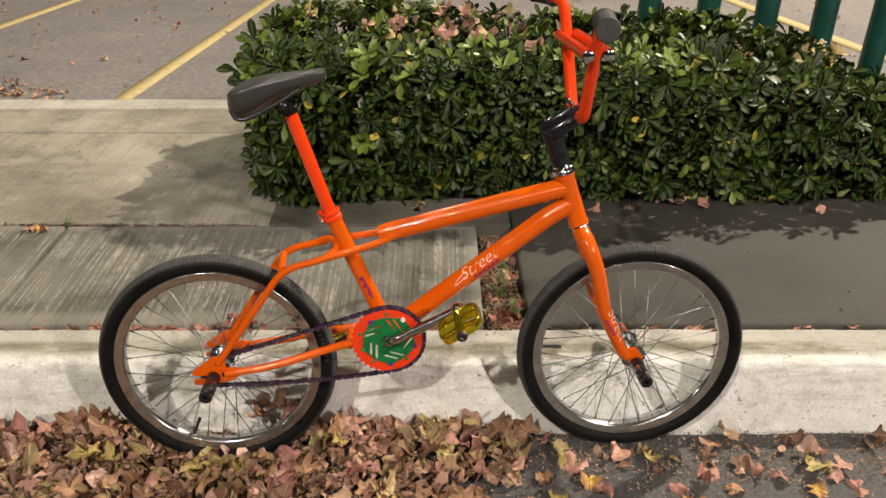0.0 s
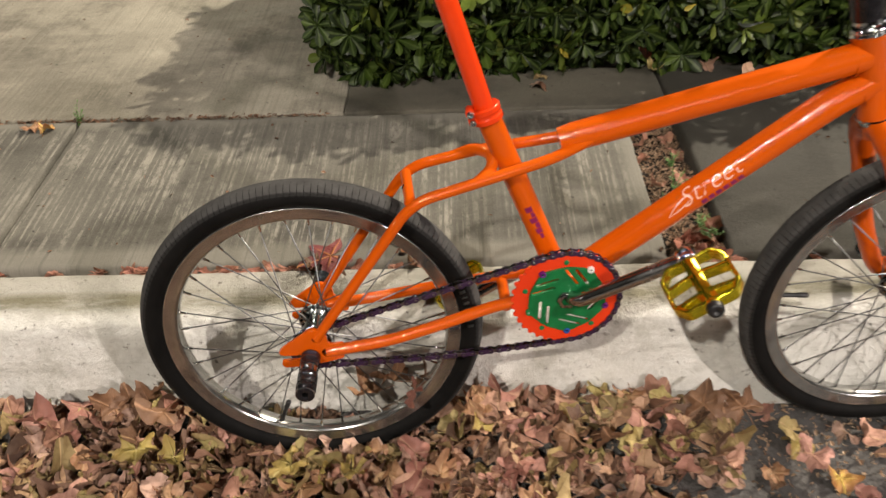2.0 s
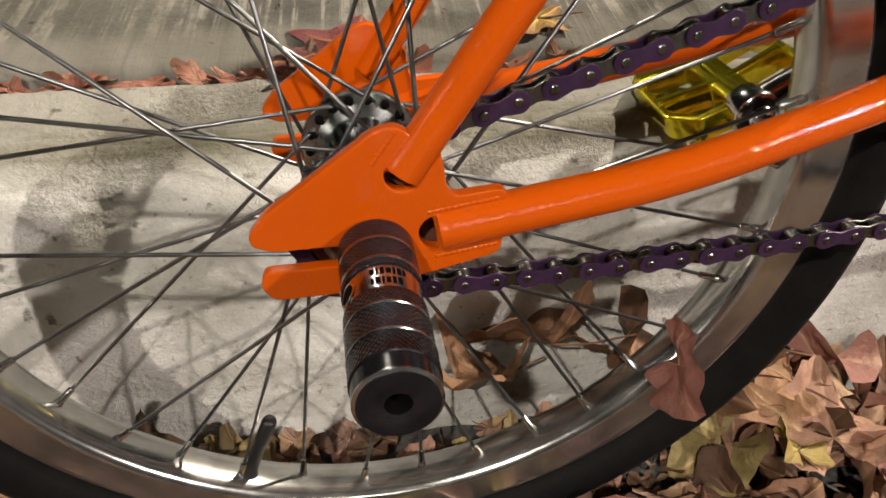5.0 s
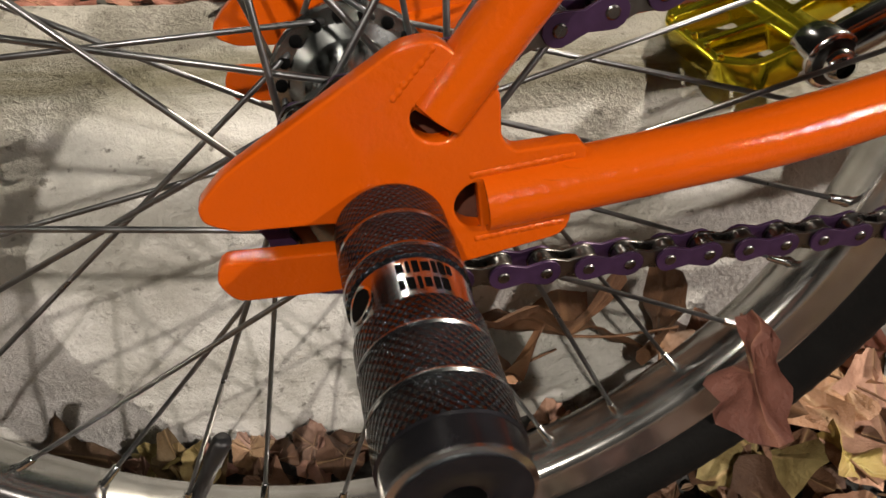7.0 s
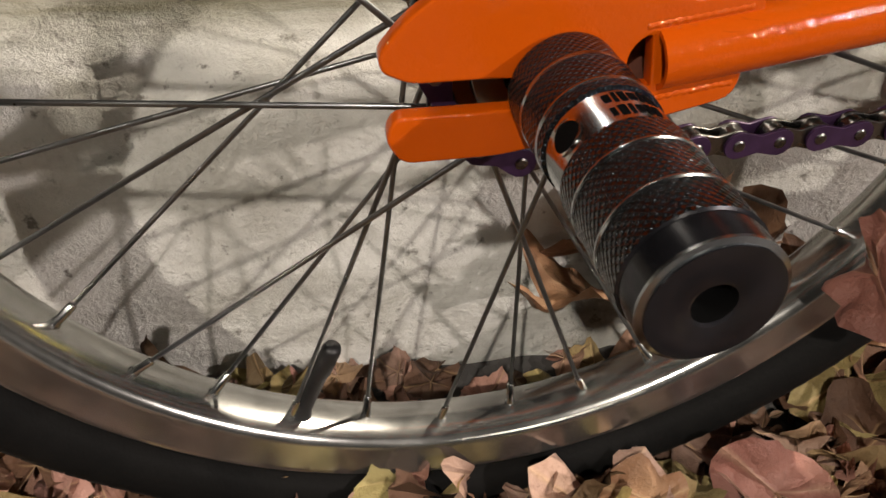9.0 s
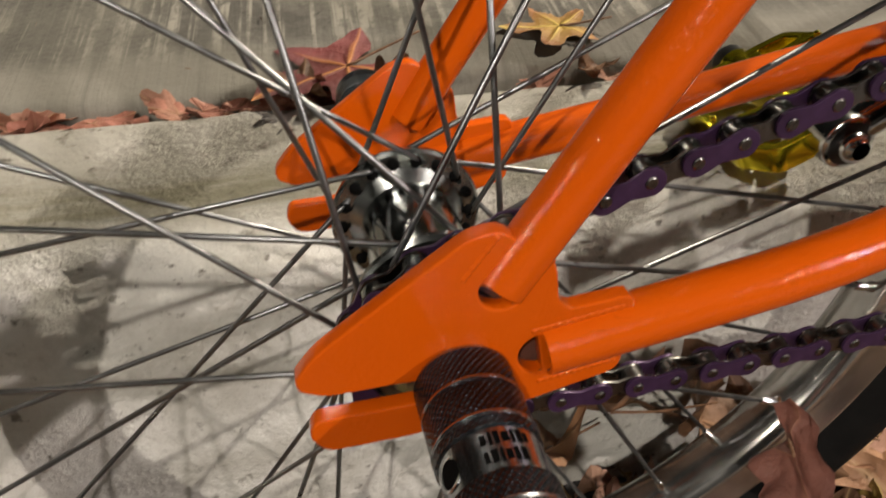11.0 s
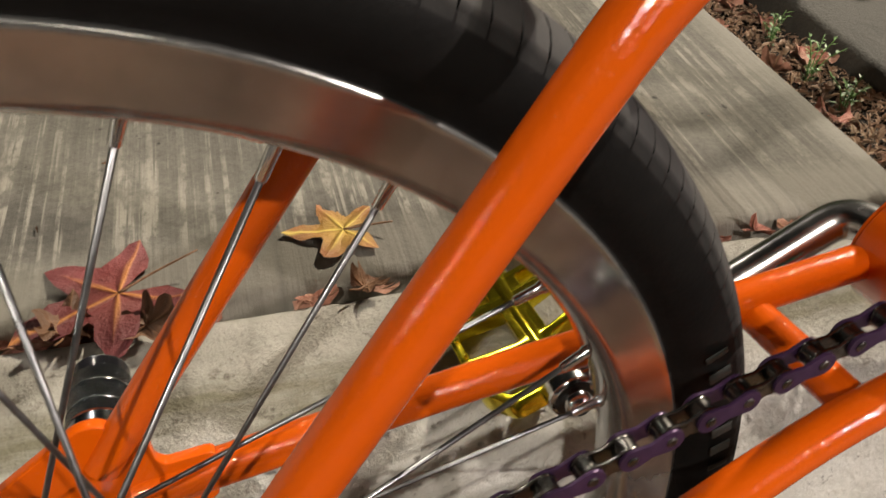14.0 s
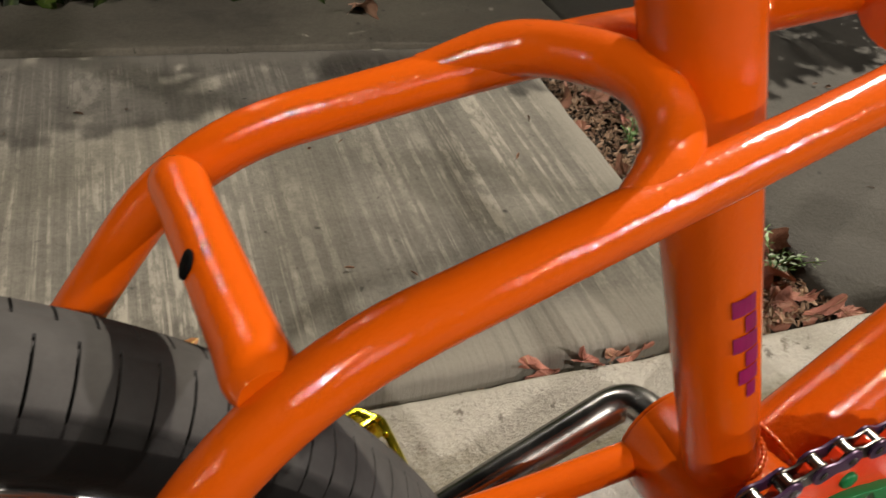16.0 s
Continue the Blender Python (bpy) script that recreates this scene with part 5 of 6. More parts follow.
# pegs: knurled dark chrome sleeves over the axle ends
def peg(name, label, m, length=0.076, r=0.0134):
    marks = [0.012, 0.0235, 0.0470, 0.0590]
    steps = 228
    verts, faces, wrap = [], [], []
    segs = 56
    rows = []
    for i in range(steps + 1):
        y = length * i / steps
        rr = r
        if y < 0.0012:
            rr = r - 0.0008
        for k in marks:
            if abs(y - k) < 0.0006:
                rr = r + 0.00022 * (1 - ((y - k) / 0.0006) ** 2)
        if 0.0275 < y < 0.0395:
            rr = r - 0.0006
        if y > length - 0.008:
            rr = r - 0.0005
        if y > length - 0.0008:
            rr = r - 0.0016
        rows.append((rr, y))
    rows += [(0.0050, length), (0.0040, length - 0.0004), (0.0036, length - 0.0012), (0.0036, length - 0.020), (0.0001, length - 0.020)]
    for rr, y in rows:
        for k in range(segs):
            a = 2 * math.pi * k / segs
            verts.append((rr * math.cos(a), -y, rr * math.sin(a)))
            wrap.append((r * abs((a / math.pi) - 1) * math.pi, y, 0))
    for i in range(len(rows) - 1):
        for k in range(segs):
            k2 = (k + 1) % segs
            faces.append((i * segs + k, (i + 1) * segs + k, (i + 1) * segs + k2, i * segs + k2))
    me = mesh_from("peg", verts, faces)
    at = me.attributes.new("wrap", "FLOAT_VECTOR", "POINT")
    at.data.foreach_set("vector", [c for w in wrap for c in w])
    for mm in (KNURL, PEG_BAND, BLACK_SATIN, DARK_BORE):
        me.materials.append(mm)
    for i in range(len(rows) - 1):
        y = rows[i][1]
        k = 0
        if any(abs(y - q) < 0.0006 for q in marks) or 0.0275 < y < 0.0395 or y < 0.0016:
            k = 1
        if y > length - 0.0082:
            k = 2
        if length - 0.0020 < y < length - 0.0004:
            k = 1
        if i > steps + 1:
            k = 3
        for s in range(segs):
            me.polygons[i * segs + s].material_index = k
    return sharp(part(name, me, None, bike, label, m), 40)


PEG_LABEL = "dark knurled steel peg with bright turned rings"
rear_peg = peg("peg", PEG_LABEL, Matrix.Translation((-0.0005, -0.0575, 0)) @ Matrix.Rotation(radians(-30), 4, "Y"))
peg("peg", PEG_LABEL, Matrix.Translation((-0.0005, 0.0575, 0)) @ Matrix.Rotation(math.pi, 4, "Z"))
front_peg = peg("peg", PEG_LABEL, STEER @ Matrix.Translation(AXLE_F + Vector((0, -0.0565, 0))))
peg("peg", PEG_LABEL, STEER @ Matrix.Translation(AXLE_F + Vector((0, 0.0565, 0))) @ Matrix.Rotation(math.pi, 4, "Z"))
for where in (rear_peg, front_peg):
    part("peg_nut", mesh_from("peg_nut", *lathe([(0.0001, -0.0635), (0.0016, -0.0635), (0.0022, -0.0625), (0.0034, -0.0615), (0.0034, -0.0570)], 12)), CHROME, where, "chrome axle end inside the peg")
# the drilled hole and the maker's plain bars on the bright band
pr = 0.0134


def on_band(name, outline, holes, lift, mat, label=""):
    """A thin flat shape (round the peg, along the peg) laid on the bright band."""
    me = plate(name, [outline, *holes], 0.0003, 0.0)
    for v in me.vertices:
        u, y, w = v.co
        v.co = ((pr - 0.0006 + lift + y) * math.cos(u / pr), w, (pr - 0.0006 + lift + y) * math.sin(u / pr))
    return part(name, me, mat, rear_peg, label)


turn = radians(121) * pr
disc = [(turn, -0.0335)] + [q for k in range(1, 6) for q in ring_pts(0.00072 * k, 24, turn, -0.0335)]
fans = [(0, 1 + (k + 1) % 24, 1 + k) for k in range(24)] + [(1 + 24 * j + k, 1 + 24 * j + (k + 1) % 24, 25 + 24 * j + (k + 1) % 24, 25 + 24 * j + k) for j in range(4) for k in range(24)]
part("peg_hole", mesh_from("peg_hole", [((pr - 0.00045) * math.cos(u / pr), w, (pr - 0.00045) * math.sin(u / pr)) for u, w in disc], fans), DARK_BORE, rear_peg, "dark drilled hole")
on_band("hole_rim", ring_pts(0.0041, 24, turn, -0.0335), [ring_pts(0.0035, 24, turn, -0.0335)], 0.0002, CHROME, "bright chamfer")
at_u = radians(78) * pr
for row, widths in ((-0.0308, (1.5, 0.8, 1.3, 1.7, 0.9, 1.4, 1.0)), (-0.0357, (1.1, 1.6, 0.8, 1.4, 1.2, 1.5))):
    u = at_u
    for k, w in enumerate(widths):
        h = 0.0017 if k % 3 else 0.0013
        on_band("peg_mark", [(u, row - h), (u, row + h), (u - w * 0.001, row + h), (u - w * 0.001, row - h)], [], 0.0, DARK_BORE)
        u -= w * 0.001 + 0.0006

# axle nuts and threaded axle
part("rear_axle", mesh_from("rear_axle", *lathe([(0.0001, -0.060), (0.0049, -0.060), (0.0049, 0.060), (0.0001, 0.060)], 18)), STEEL, bike)

# ---- drive: chainring, cog, chain, cranks, pedals ----
CHAIN_Y = -0.0425
RING_T, COG_T, PITCH = 36, 14, 0.0127
RING_R = PITCH / (2 * math.sin(math.pi / RING_T))
COG_R = PITCH / (2 * math.sin(math.pi / COG_T))


def toothed(teeth, radius, tip, root, start=0.0):
    out = []
    for k in range(teeth):
        for u, r in ((-0.5, root), (-0.30, root + 0.0004), (-0.12, tip - 0.0003), (-0.04, tip), (0.04, tip), (0.12, tip - 0.0003), (0.30, root + 0.0004)):
            a = start + 2 * math.pi * (k + u) / teeth
            out.append((r * math.cos(a), r * math.sin(a)))
    return out


RING_M = Matrix.Translation((BB.x, CHAIN_Y, BB.z))
ring_me = plate("chainring", [toothed(RING_T, RING_R, RING_R + 0.0026, RING_R - 0.0016), ring_pts(0.0500, 60)], 0.0040, 0.0004)
chainring = sharp(part("chainring", ring_me, RING_RED, bike, "red chainring with a green spider and coloured bolts", RING_M))
# pinwheel spider with five pairs of slots
sp_out = []
for k in range(60):
    a = 2 * math.pi * k / 60
    lobe = (k % 12)
    r = 0.0535 if lobe in (0, 1, 11) else (0.0525 if lobe in (2, 10) else 0.0510)
    sp_out.append((r * math.cos(a + radians(58)), r * math.sin(a + radians(58))))
holes = []
for k in range(5):
    a = radians(72 * k)
    ca, sa = math.cos(a), math.sin(a)
    def loc(u, v):
        return (ca * u - sa * v, sa * u + ca * v)
    for u, v0, v1 in ((-0.0355, -0.0320, -0.0040), (-0.0245, -0.0405, -0.0120)):
        x0, z0 = loc(u, v0)
        x1, z1 = loc(u, v1)
        holes.append(slot(x0, z0, x1, z1, 0.0026))
spider = sharp(part("spider", plate("spider", [sp_out, *holes], 0.0040, 0.0004), GREEN_ANO, chainring, "green pinwheel spider plate", Matrix.Translation((0, -0.0035, 0))))
bolt_prof = [(0.0016, -0.0036), (0.0018, -0.0048), (0.0040, -0.0050), (0.0046, -0.0042), (0.0046, 0.0)]
for k, mm in enumerate((WHITE_BIT, VIOLET_BIT, GREEN_ANO, BLUE_BIT, VIOLET_BIT)):
    a = radians(58 + 72 * k)
    part("chainring_bolt", mesh_from("chainring_bolt", *lathe(bolt_prof, 18)), mm, chainring, "", Matrix.Translation((0.0545 * math.cos(a), -0.0016, 0.0545 * math.sin(a))))
    part("bolt_socket", mesh_from("bolt_socket", *lathe([(0.0001, -0.0030), (0.0021, -0.0030), (0.0021, 0.0)], 12)), DARK_BORE if k != 2 else WHITE_BIT, chainring, "", Matrix.Translation((0.0545 * math.cos(a), -0.0022, 0.0545 * math.sin(a))))
    a += radians(36)
    part("chainring_stud", mesh_from("chainring_stud", *lathe([(0.0001, -0.0022), (0.0030, -0.0022), (0.0036, -0.0016), (0.0036, 0.0)], 16)), GREEN_ANO, chainring, "green stud", Matrix.Translation((0.0585 * math.cos(a), -0.0016, 0.0585 * math.sin(a))))
cog = sharp(part("rear_cog", plate("rear_cog", [toothed(COG_T, COG_R, COG_R + 0.0035, COG_R - 0.0042, 0.1), ring_pts(0.014, 24)], 0.0036, 0.0004), CHROME_DULL, bike, "", Matrix.Translation((0, CHAIN_Y, 0))))
part("freewheel", mesh_from("freewheel", *lathe([(0.012, -0.004), (0.0195, -0.004), (0.0200, -0.003), (0.0200, 0.010), (0.018, 0.012), (0.012, 0.012)], 32)), CHROME_DULL, bike, "", Matrix.Translation((0, CHAIN_Y, 0)))


def chain_path():
    """The chain's line as points in x-z: taut upper run, slack lower run."""
    c0, c1 = Vector((0, 0)), Vector((BB.x, BB.z))
    d = c1 - c0
    base = math.atan2(d.y, d.x)
    off = math.acos((COG_R - RING_R) / d.length)
    up = base + off
    p_up0, p_up1 = c0 + COG_R * Vector((math.cos(up), math.sin(up))), c1 + RING_R * Vector((math.cos(up), math.sin(up)))
    lo = base - off - radians(4)
    p_lo0, p_lo1 = c0 + COG_R * Vector((math.cos(lo), math.sin(lo))), c1 + RING_R * Vector((math.cos(lo - radians(-10)), math.sin(lo - radians(-10))))
    lo1 = lo + radians(10)
    pts = []
    for k in range(60):
        pts.append(p_up0.lerp(p_up1, k / 60))
    a = up
    while a > lo1 :
        pts.append(c1 + RING_R * Vector((math.cos(a), math.sin(a))))
        a -= radians(2)
    for k in range(60):
        s = k / 60
        q = p_lo1.lerp(p_lo0, s)
        pts.append(q + Vector((0, -SAG * 4 * s * (1 - s) * (1 - 0.3 * s))))
    a = lo
    while a > up - 2 * math.pi:
        pts.append(c0 + COG_R * Vector((math.cos(a), math.sin(a))))
        a -= radians(4)
    return pts


SAG = 0.009
loop = chain_path()
cum = [0.0]
for a, b in zip(loop, loop[1:] + loop[:1]):
    cum.append(cum[-1] + (b - a).length)
LINKS = int(round(cum[-1] / PITCH / 2)) * 2
step = cum[-1] / LINKS


def at_length(s):
    s %= cum[-1]
    lo, hi = 0, len(loop)
    while hi - lo > 1:
        mid = (lo + hi) // 2
        if cum[mid] <= s:
            lo = mid
        else:
            hi = mid
    u = (s - cum[lo]) / max(1e-9, cum[lo + 1] - cum[lo])
    return loop[lo].lerp(loop[(lo + 1) % len(loop)], u)


def bone(r=0.0041, waist=0.0026, p=PITCH):
    out = []
    for k in range(9):
        a = -math.pi * 0.62 + 2 * math.pi * 0.62 * k / 8
        out.append((p / 2 + r * math.cos(a), r * math.sin(a)))
    out.append((0, waist))
    for k in range(9):
        a = math.pi - math.pi * 0.62 + 2 * math.pi * 0.62 * k / 8
        out.append((-p / 2 + r * math.cos(a), r * math.sin(a)))
    out.append((0, -waist))
    return out


def mesh_data(me):
    return [v.co.copy() for v in me.vertices], [tuple(p.vertices) for p in me.polygons]


def link_mesh(name, outer):
    pl = mesh_data(plate("link_plate", [bone()], 0.0011, 0.00015, 1))
    y = 0.0035 if outer else 0.0023
    pieces = [moved(pl, Matrix.Translation((0, s * y, 0))) for s in (-1, 1)]
    nplates = sum(len(p[1]) for p in pieces)
    for s in (-1, 1):
        if outer:
            pieces.append(moved(lathe([(0.0001, -0.0046), (0.0014, -0.0046), (0.0018, -0.0043), (0.0018, 0.0043), (0.0014, 0.0046), (0.0001, 0.0046)], 10), Matrix.Translation((s * PITCH / 2, 0, 0))))
        else:
            pieces.append(moved(lathe([(0.0018, -0.0017), (0.0039, -0.0017), (0.0039, 0.0017), (0.0018, 0.0017)], 12), Matrix.Translation((s * PITCH / 2, 0, 0))))
    me = mesh_from(name, *joined(*pieces))
    me.materials.append(PURPLE if outer else CHAIN_STEEL)
    me.materials.append(CHAIN_STEEL)
    for i, p in enumerate(me.polygons):
        p.material_index = 0 if i < nplates else 1
    me.set_sharp_from_angle(angle=radians(35))
    return me


OUTER_ME, INNER_ME = link_mesh("outer_link", True), link_mesh("inner_link", False)
chain = None
for k in range(LINKS):
    a, b = at_length(k * step), at_length((k + 1) * step)
    mid, ang = (a + b) / 2, math.atan2(b.y - a.y, b.x - a.x)
    m = Matrix.Translation((mid.x, CHAIN_Y, mid.y)) @ Matrix.Rotation(-ang, 4, "Y")
    if chain is None:
        chain = part("chain", OUTER_ME, None, bike, "purple and steel bicycle chain", m)
        chain_inv = m.inverted()
    else:
        part("inner_link" if k % 2 else "outer_link", INNER_ME if k % 2 else OUTER_ME, None, chain, "", chain_inv @ m)

# one-piece crank: chrome bar bent at both sides of the bottom bracket
CRANK_DIR = Vector((math.cos(radians(34.0)), 0, math.sin(radians(34.0))))
CRANK_LEN = 0.1615
crank_near = BB + CRANK_DIR * CRANK_LEN
crank_far = BB - CRANK_DIR * CRANK_LEN
Y = Vector((0, 1, 0))
line = bent([crank_near - Y * 0.095, BB + CRANK_DIR * 0.012 - Y * 0.0620, BB - Y * 0.030, BB + Y * 0.030, BB - CRANK_DIR * 0.002 + Y * 0.0640, crank_far + Y * 0.078], 0.014, 7)
crank = frame_tube("crank", line, 0.0098, 18, 0, CRANK_CHROME, label="scuffed one-piece chrome crank")
for e, s, off in ((crank_near, -1, 0.0), (crank_far, 1, -0.017)):
    part("crank_eye", mesh_from("crank_eye", *moved(lathe([(0.005, s * 0.085), (0.0125, s * 0.085), (0.0135, s * 0.087), (0.0135, s * 0.101), (0.0125, s * 0.103), (0.005, s * 0.103)], 24), Matrix.Translation((e.x, s * off, e.z)))), CHROME, crank)
part("crank_nut", mesh_from("crank_nut", *moved(lathe([(0.008, -0.0520), (0.0130, -0.0520), (0.0145, -0.0505), (0.0145, -0.0350)], 6), Matrix.Translation(BB))), CHROME_DULL, crank)
part("crank_cone", mesh_from("crank_cone", *moved(lathe([(0.008, 0.0345), (0.0270, 0.0345), (0.0275, 0.037), (0.018, 0.040), (0.010, 0.0405)], 32), Matrix.Translation(BB))), ORANGE, crank)


def pedal(name, m, label):
    """A caged platform pedal: gold body, two bars, pins, black end cap."""
    rim = soften([(-0.041, -0.026), (-0.029, -0.043), (0.029, -0.043), (0.041, -0.026), (0.041, 0.026), (0.029, 0.043), (-0.029, 0.043), (-0.041, 0.026)], 0.004)
    holes = []
    for sx in (-1, 1):
        for hole in ([(0.0095, -0.0275), (0.0095, -0.0395), (0.0265, -0.0395), (0.0325, -0.0310)], [(0.0075, -0.0215), (0.0350, -0.0265), (0.0378, -0.0235), (0.0378, 0.0040), (0.0075, 0.0100)], [(0.0075, 0.0140), (0.0378, 0.0080), (0.0378, 0.0240), (0.0270, 0.0395), (0.0075, 0.0395)]):
            holes.append(soften([(sx * x, y) for x, y in hole], 0.0025))
    cage = plate("pedal", [rim, *holes], 0.0150, 0.0010)
    weld_mesh = bmesh.new()
    weld_mesh.from_mesh(cage)
    bmesh.ops.remove_doubles(weld_mesh, verts=weld_mesh.verts[:], dist=0.00002)
    weld_mesh.to_mesh(cage)
    weld_mesh.free()
    cage.transform(Matrix.Rotation(radians(-90), 4, "X"))
    body = sharp(part(name, cage, GOLD, bike, label, m))
    part("pedal_barrel", mesh_from("pedal_barrel", *lathe([(0.004, -0.050), (0.0085, -0.050), (0.0100, -0.046), (0.0085, -0.038), (0.0082, 0.038), (0.0105, 0.046), (0.0105, 0.052), (0.004, 0.052)], 20)), GOLD, body)
    part("end_cap", mesh_from("end_cap", *lathe([(0.0001, -0.0535), (0.0035, -0.0535), (0.0045, -0.0560), (0.0085, -0.0560), (0.0098, -0.0535), (0.0098, -0.046)], 20)), BLACK_PLASTIC, body, "black plastic end cap")
    part("pedal_seal", mesh_from("pedal_seal", *lathe([(0.0045, 0.0545), (0.0105, 0.0545), (0.0116, 0.0535), (0.0116, 0.0490), (0.0105, 0.0480)], 20)), BLACK_PLASTIC, body, "black rubber seal")
    part("pedal_spindle", mesh_from("pedal_spindle", *lathe([(0.0045, 0.050), (0.0055, 0.050), (0.0075, 0.052), (0.0075, 0.060), (0.0045, 0.062)], 16)), CHROME, body, "chrome spindle")
    pin = mesh_from("pedal_pin", *lathe([(0.0001, 0.0110), (0.0014, 0.0110), (0.0018, 0.0102), (0.0018, 0.007)], 8, "Z"))
    for sx in (-1, 1):
        for k in range(5):
            for top in (0, 180):
                part("pedal_pin", pin, GOLD, body, "", Matrix.Rotation(radians(top), 4, "Y") @ Matrix.Translation((sx * 0.038, -0.026 + 0.013 * k, -0.0015)))
    return body


pedal("pedal", Matrix.Translation(crank_near + Vector((0, -0.146, 0))) @ Matrix.Rotation(radians(-32), 4, "Y"), "gold anodised platform pedal with a black end cap")
pedal("pedal", Matrix.Translation(crank_far + Vector((0, 0.122, 0))) @ Matrix.Rotation(radians(-24), 4, "Y") @ Matrix.Rotation(math.pi, 4, "Z"), "gold anodised platform pedal resting on the kerb top")

# ---- decals ----
SIDE = Vector((0, -1, 0.22))
dt_dir = (Vector((0.675, 0, 0.322)) - Vector((0.372, 0, 0.083))).normalized()
word = lettering("down_tube_word", "Street", 0.035, 0.40)
part("down_tube_word", wrap_on_tube(word, Vector((0.372, 0, 0.083)) + dt_dir * 0.168, dt_dir, SIDE, 0.0201), WHITE_DECAL, down_tube, "pale script lettering on the down tube")
word2 = lettering("fork_word", "Street", 0.030, 0.2)
leg_a, leg_b = Vector((0.792, -0.0515, 0.130)), Vector((0.829, -0.0525, 0.054))
part("fork_word", wrap_on_tube(word2, leg_a + (leg_b - leg_a) * -0.10, leg_b - leg_a, Vector((0.2, -1, 0.1)), 0.0152), WHITE_DECAL, fork, "pale script lettering on the fork leg").data.transform(STEER)


def bar_decal(name, start, along, facing, radius, x, y, w, h, mat, parent, m=None):
    bm = bmesh.new()
    bmesh.ops.create_grid(bm, x_segments=3, y_segments=4, size=0.5, matrix=Matrix.Translation((x, y, 0)) @ Matrix.Diagonal((w, h, 1, 1)))
    me = bpy.data.meshes.new(name)
    bm.to_mesh(me)
    bm.free()
    wrap_on_tube(me, start, along, facing, radius)
    if m is not None:
        me.transform(m)
    part(name, me, mat, parent)


for k in range(6):
    bar_decal("decal_bar", Vector((0.372, 0, 0.083)), dt_dir, SIDE, 0.0195, 0.195 + 0.0105 * k, -0.0075, 0.0075, 0.007, PURPLE_DECAL, down_tube)
    bar_decal("decal_bar", Vector((0.372, 0, 0.083)), dt_dir, SIDE, 0.0195, 0.190 + 0.0105 * k, 0.0225, 0.0095, 0.007, PURPLE_DECAL, down_tube)
for k in range(5):
    bar_decal("decal_bar", leg_a, leg_b - leg_a, Vector((0.2, -1, 0.1)), 0.0147, 0.010 + 0.0085 * k, -0.009 + 0.001 * k, 0.006, 0.006, PURPLE_DECAL, fork, STEER)
# thin swash strokes that lead into the word
for (xa, ya), (xb, yb), bow in (((0.108, -0.0155), (0.178, -0.0085), -0.0025), ((0.146, 0.0010), (0.186, 0.0130), 0.0030), ((0.146, 0.0010), (0.184, 0.0065), -0.0015)):
    verts, faces = [], []
    for k in range(15):
        u = k / 14
        x, y, half = xa + (xb - xa) * u, ya + (yb - ya) * u + bow * 4 * u * (1 - u), 0.0002 + 0.0007 * math.sin(math.pi * u)
        verts += [(x, y - half, 0.0), (x, y + half, 0.0)]
        if k:
            faces.append((2 * k - 2, 2 * k, 2 * k + 1, 2 * k - 1))
    part("swash", wrap_on_tube(mesh_from("swash", verts, faces), Vector((0.372, 0, 0.083)), dt_dir, SIDE, 0.0200), WHITE_DECAL, down_tube)
st_dir = (ST_LOW - ST_TOP).normalized()
for k, (w, lift) in enumerate(((0.011, -0.0015), (0.006, 0.001), (0.012, -0.001), (0.007, 0.0015), (0.010, 0.0), (0.005, 0.001))):
    bar_decal("decal_bar", ST_TOP, st_dir, Vector((0.08, -1, 0)), 0.0157, 0.148 + 0.0088 * k, lift, 0.0078, w * 0.8, PURPLE_DECAL, seat_tube)


# ---- single leaves that stand out ----
RED_L = "dark red star-shaped leaf with yellow veins on the kerb"
fallen_leaf(-0.012, 0.226, 0.1930, 0.062, 207, LEAF_RED, RED_L, (0.03, 0.03), 0.03, 3, fold=0.02, sharpness=0.58, power=1.0)
fallen_leaf(0.127, 0.258, 0.1925, 0.040, 176, LEAF_YELLOW, "yellow star-shaped leaf on the pavement slab", (0.05, 0.0), 0.05, 5, fold=0.04, sharpness=0.58, power=1.0)
fallen_leaf(-0.040, 0.204, 0.189, 0.024, 90, LEAF_BROWN, "curled brown leaf in the kerb joint", (0.3, 0.2), 0.9, 8, fold=0.5)
fallen_leaf(0.004, 0.196, 0.192, 0.022, 10, LEAF_BROWN, "curled brown leaf in the kerb joint", (0.2, -0.3), 1.0, 9, fold=0.6)
fallen_leaf(0.130, 0.203, 0.190, 0.016, 40, LEAF_BROWN, "curled brown leaf in the kerb joint", (0.2, 0.2), 1.0, 13, fold=0.6)
fallen_leaf(0.140, -0.040, 0.150, 0.029, 255, LEAF_DUSK, "dry pinkish leaf hanging against the wheel rim", (1.25, 0.15), 0.8, 11, lobes=3, fold=0.45, sharpness=0.45, power=1.1)
fallen_leaf(0.100, 0.034, 0.088, 0.066, 150, LEAF_BROWN, "large curled brown leaf against the kerb behind the wheel", (0.75, 0.3), 0.9, 14, fold=0.5)
fallen_leaf(0.065, 0.030, 0.066, 0.045, 200, LEAF_TAN, "curled tan leaf against the kerb behind the wheel", (0.6, -0.2), 1.0, 15, fold=0.45)

fallen_leaf(0.150, 0.030, 0.075, 0.052, 60, LEAF_BROWN, "dark brown leaf leaning on the kerb behind the wheel", (0.85, 0.1), 0.9, 16, fold=0.4)
fallen_leaf(0.185, 0.026, 0.058, 0.046, 310, LEAF_BROWN, "dark brown leaf leaning on the kerb behind the wheel", (0.7, -0.2), 0.8, 17, fold=0.3)

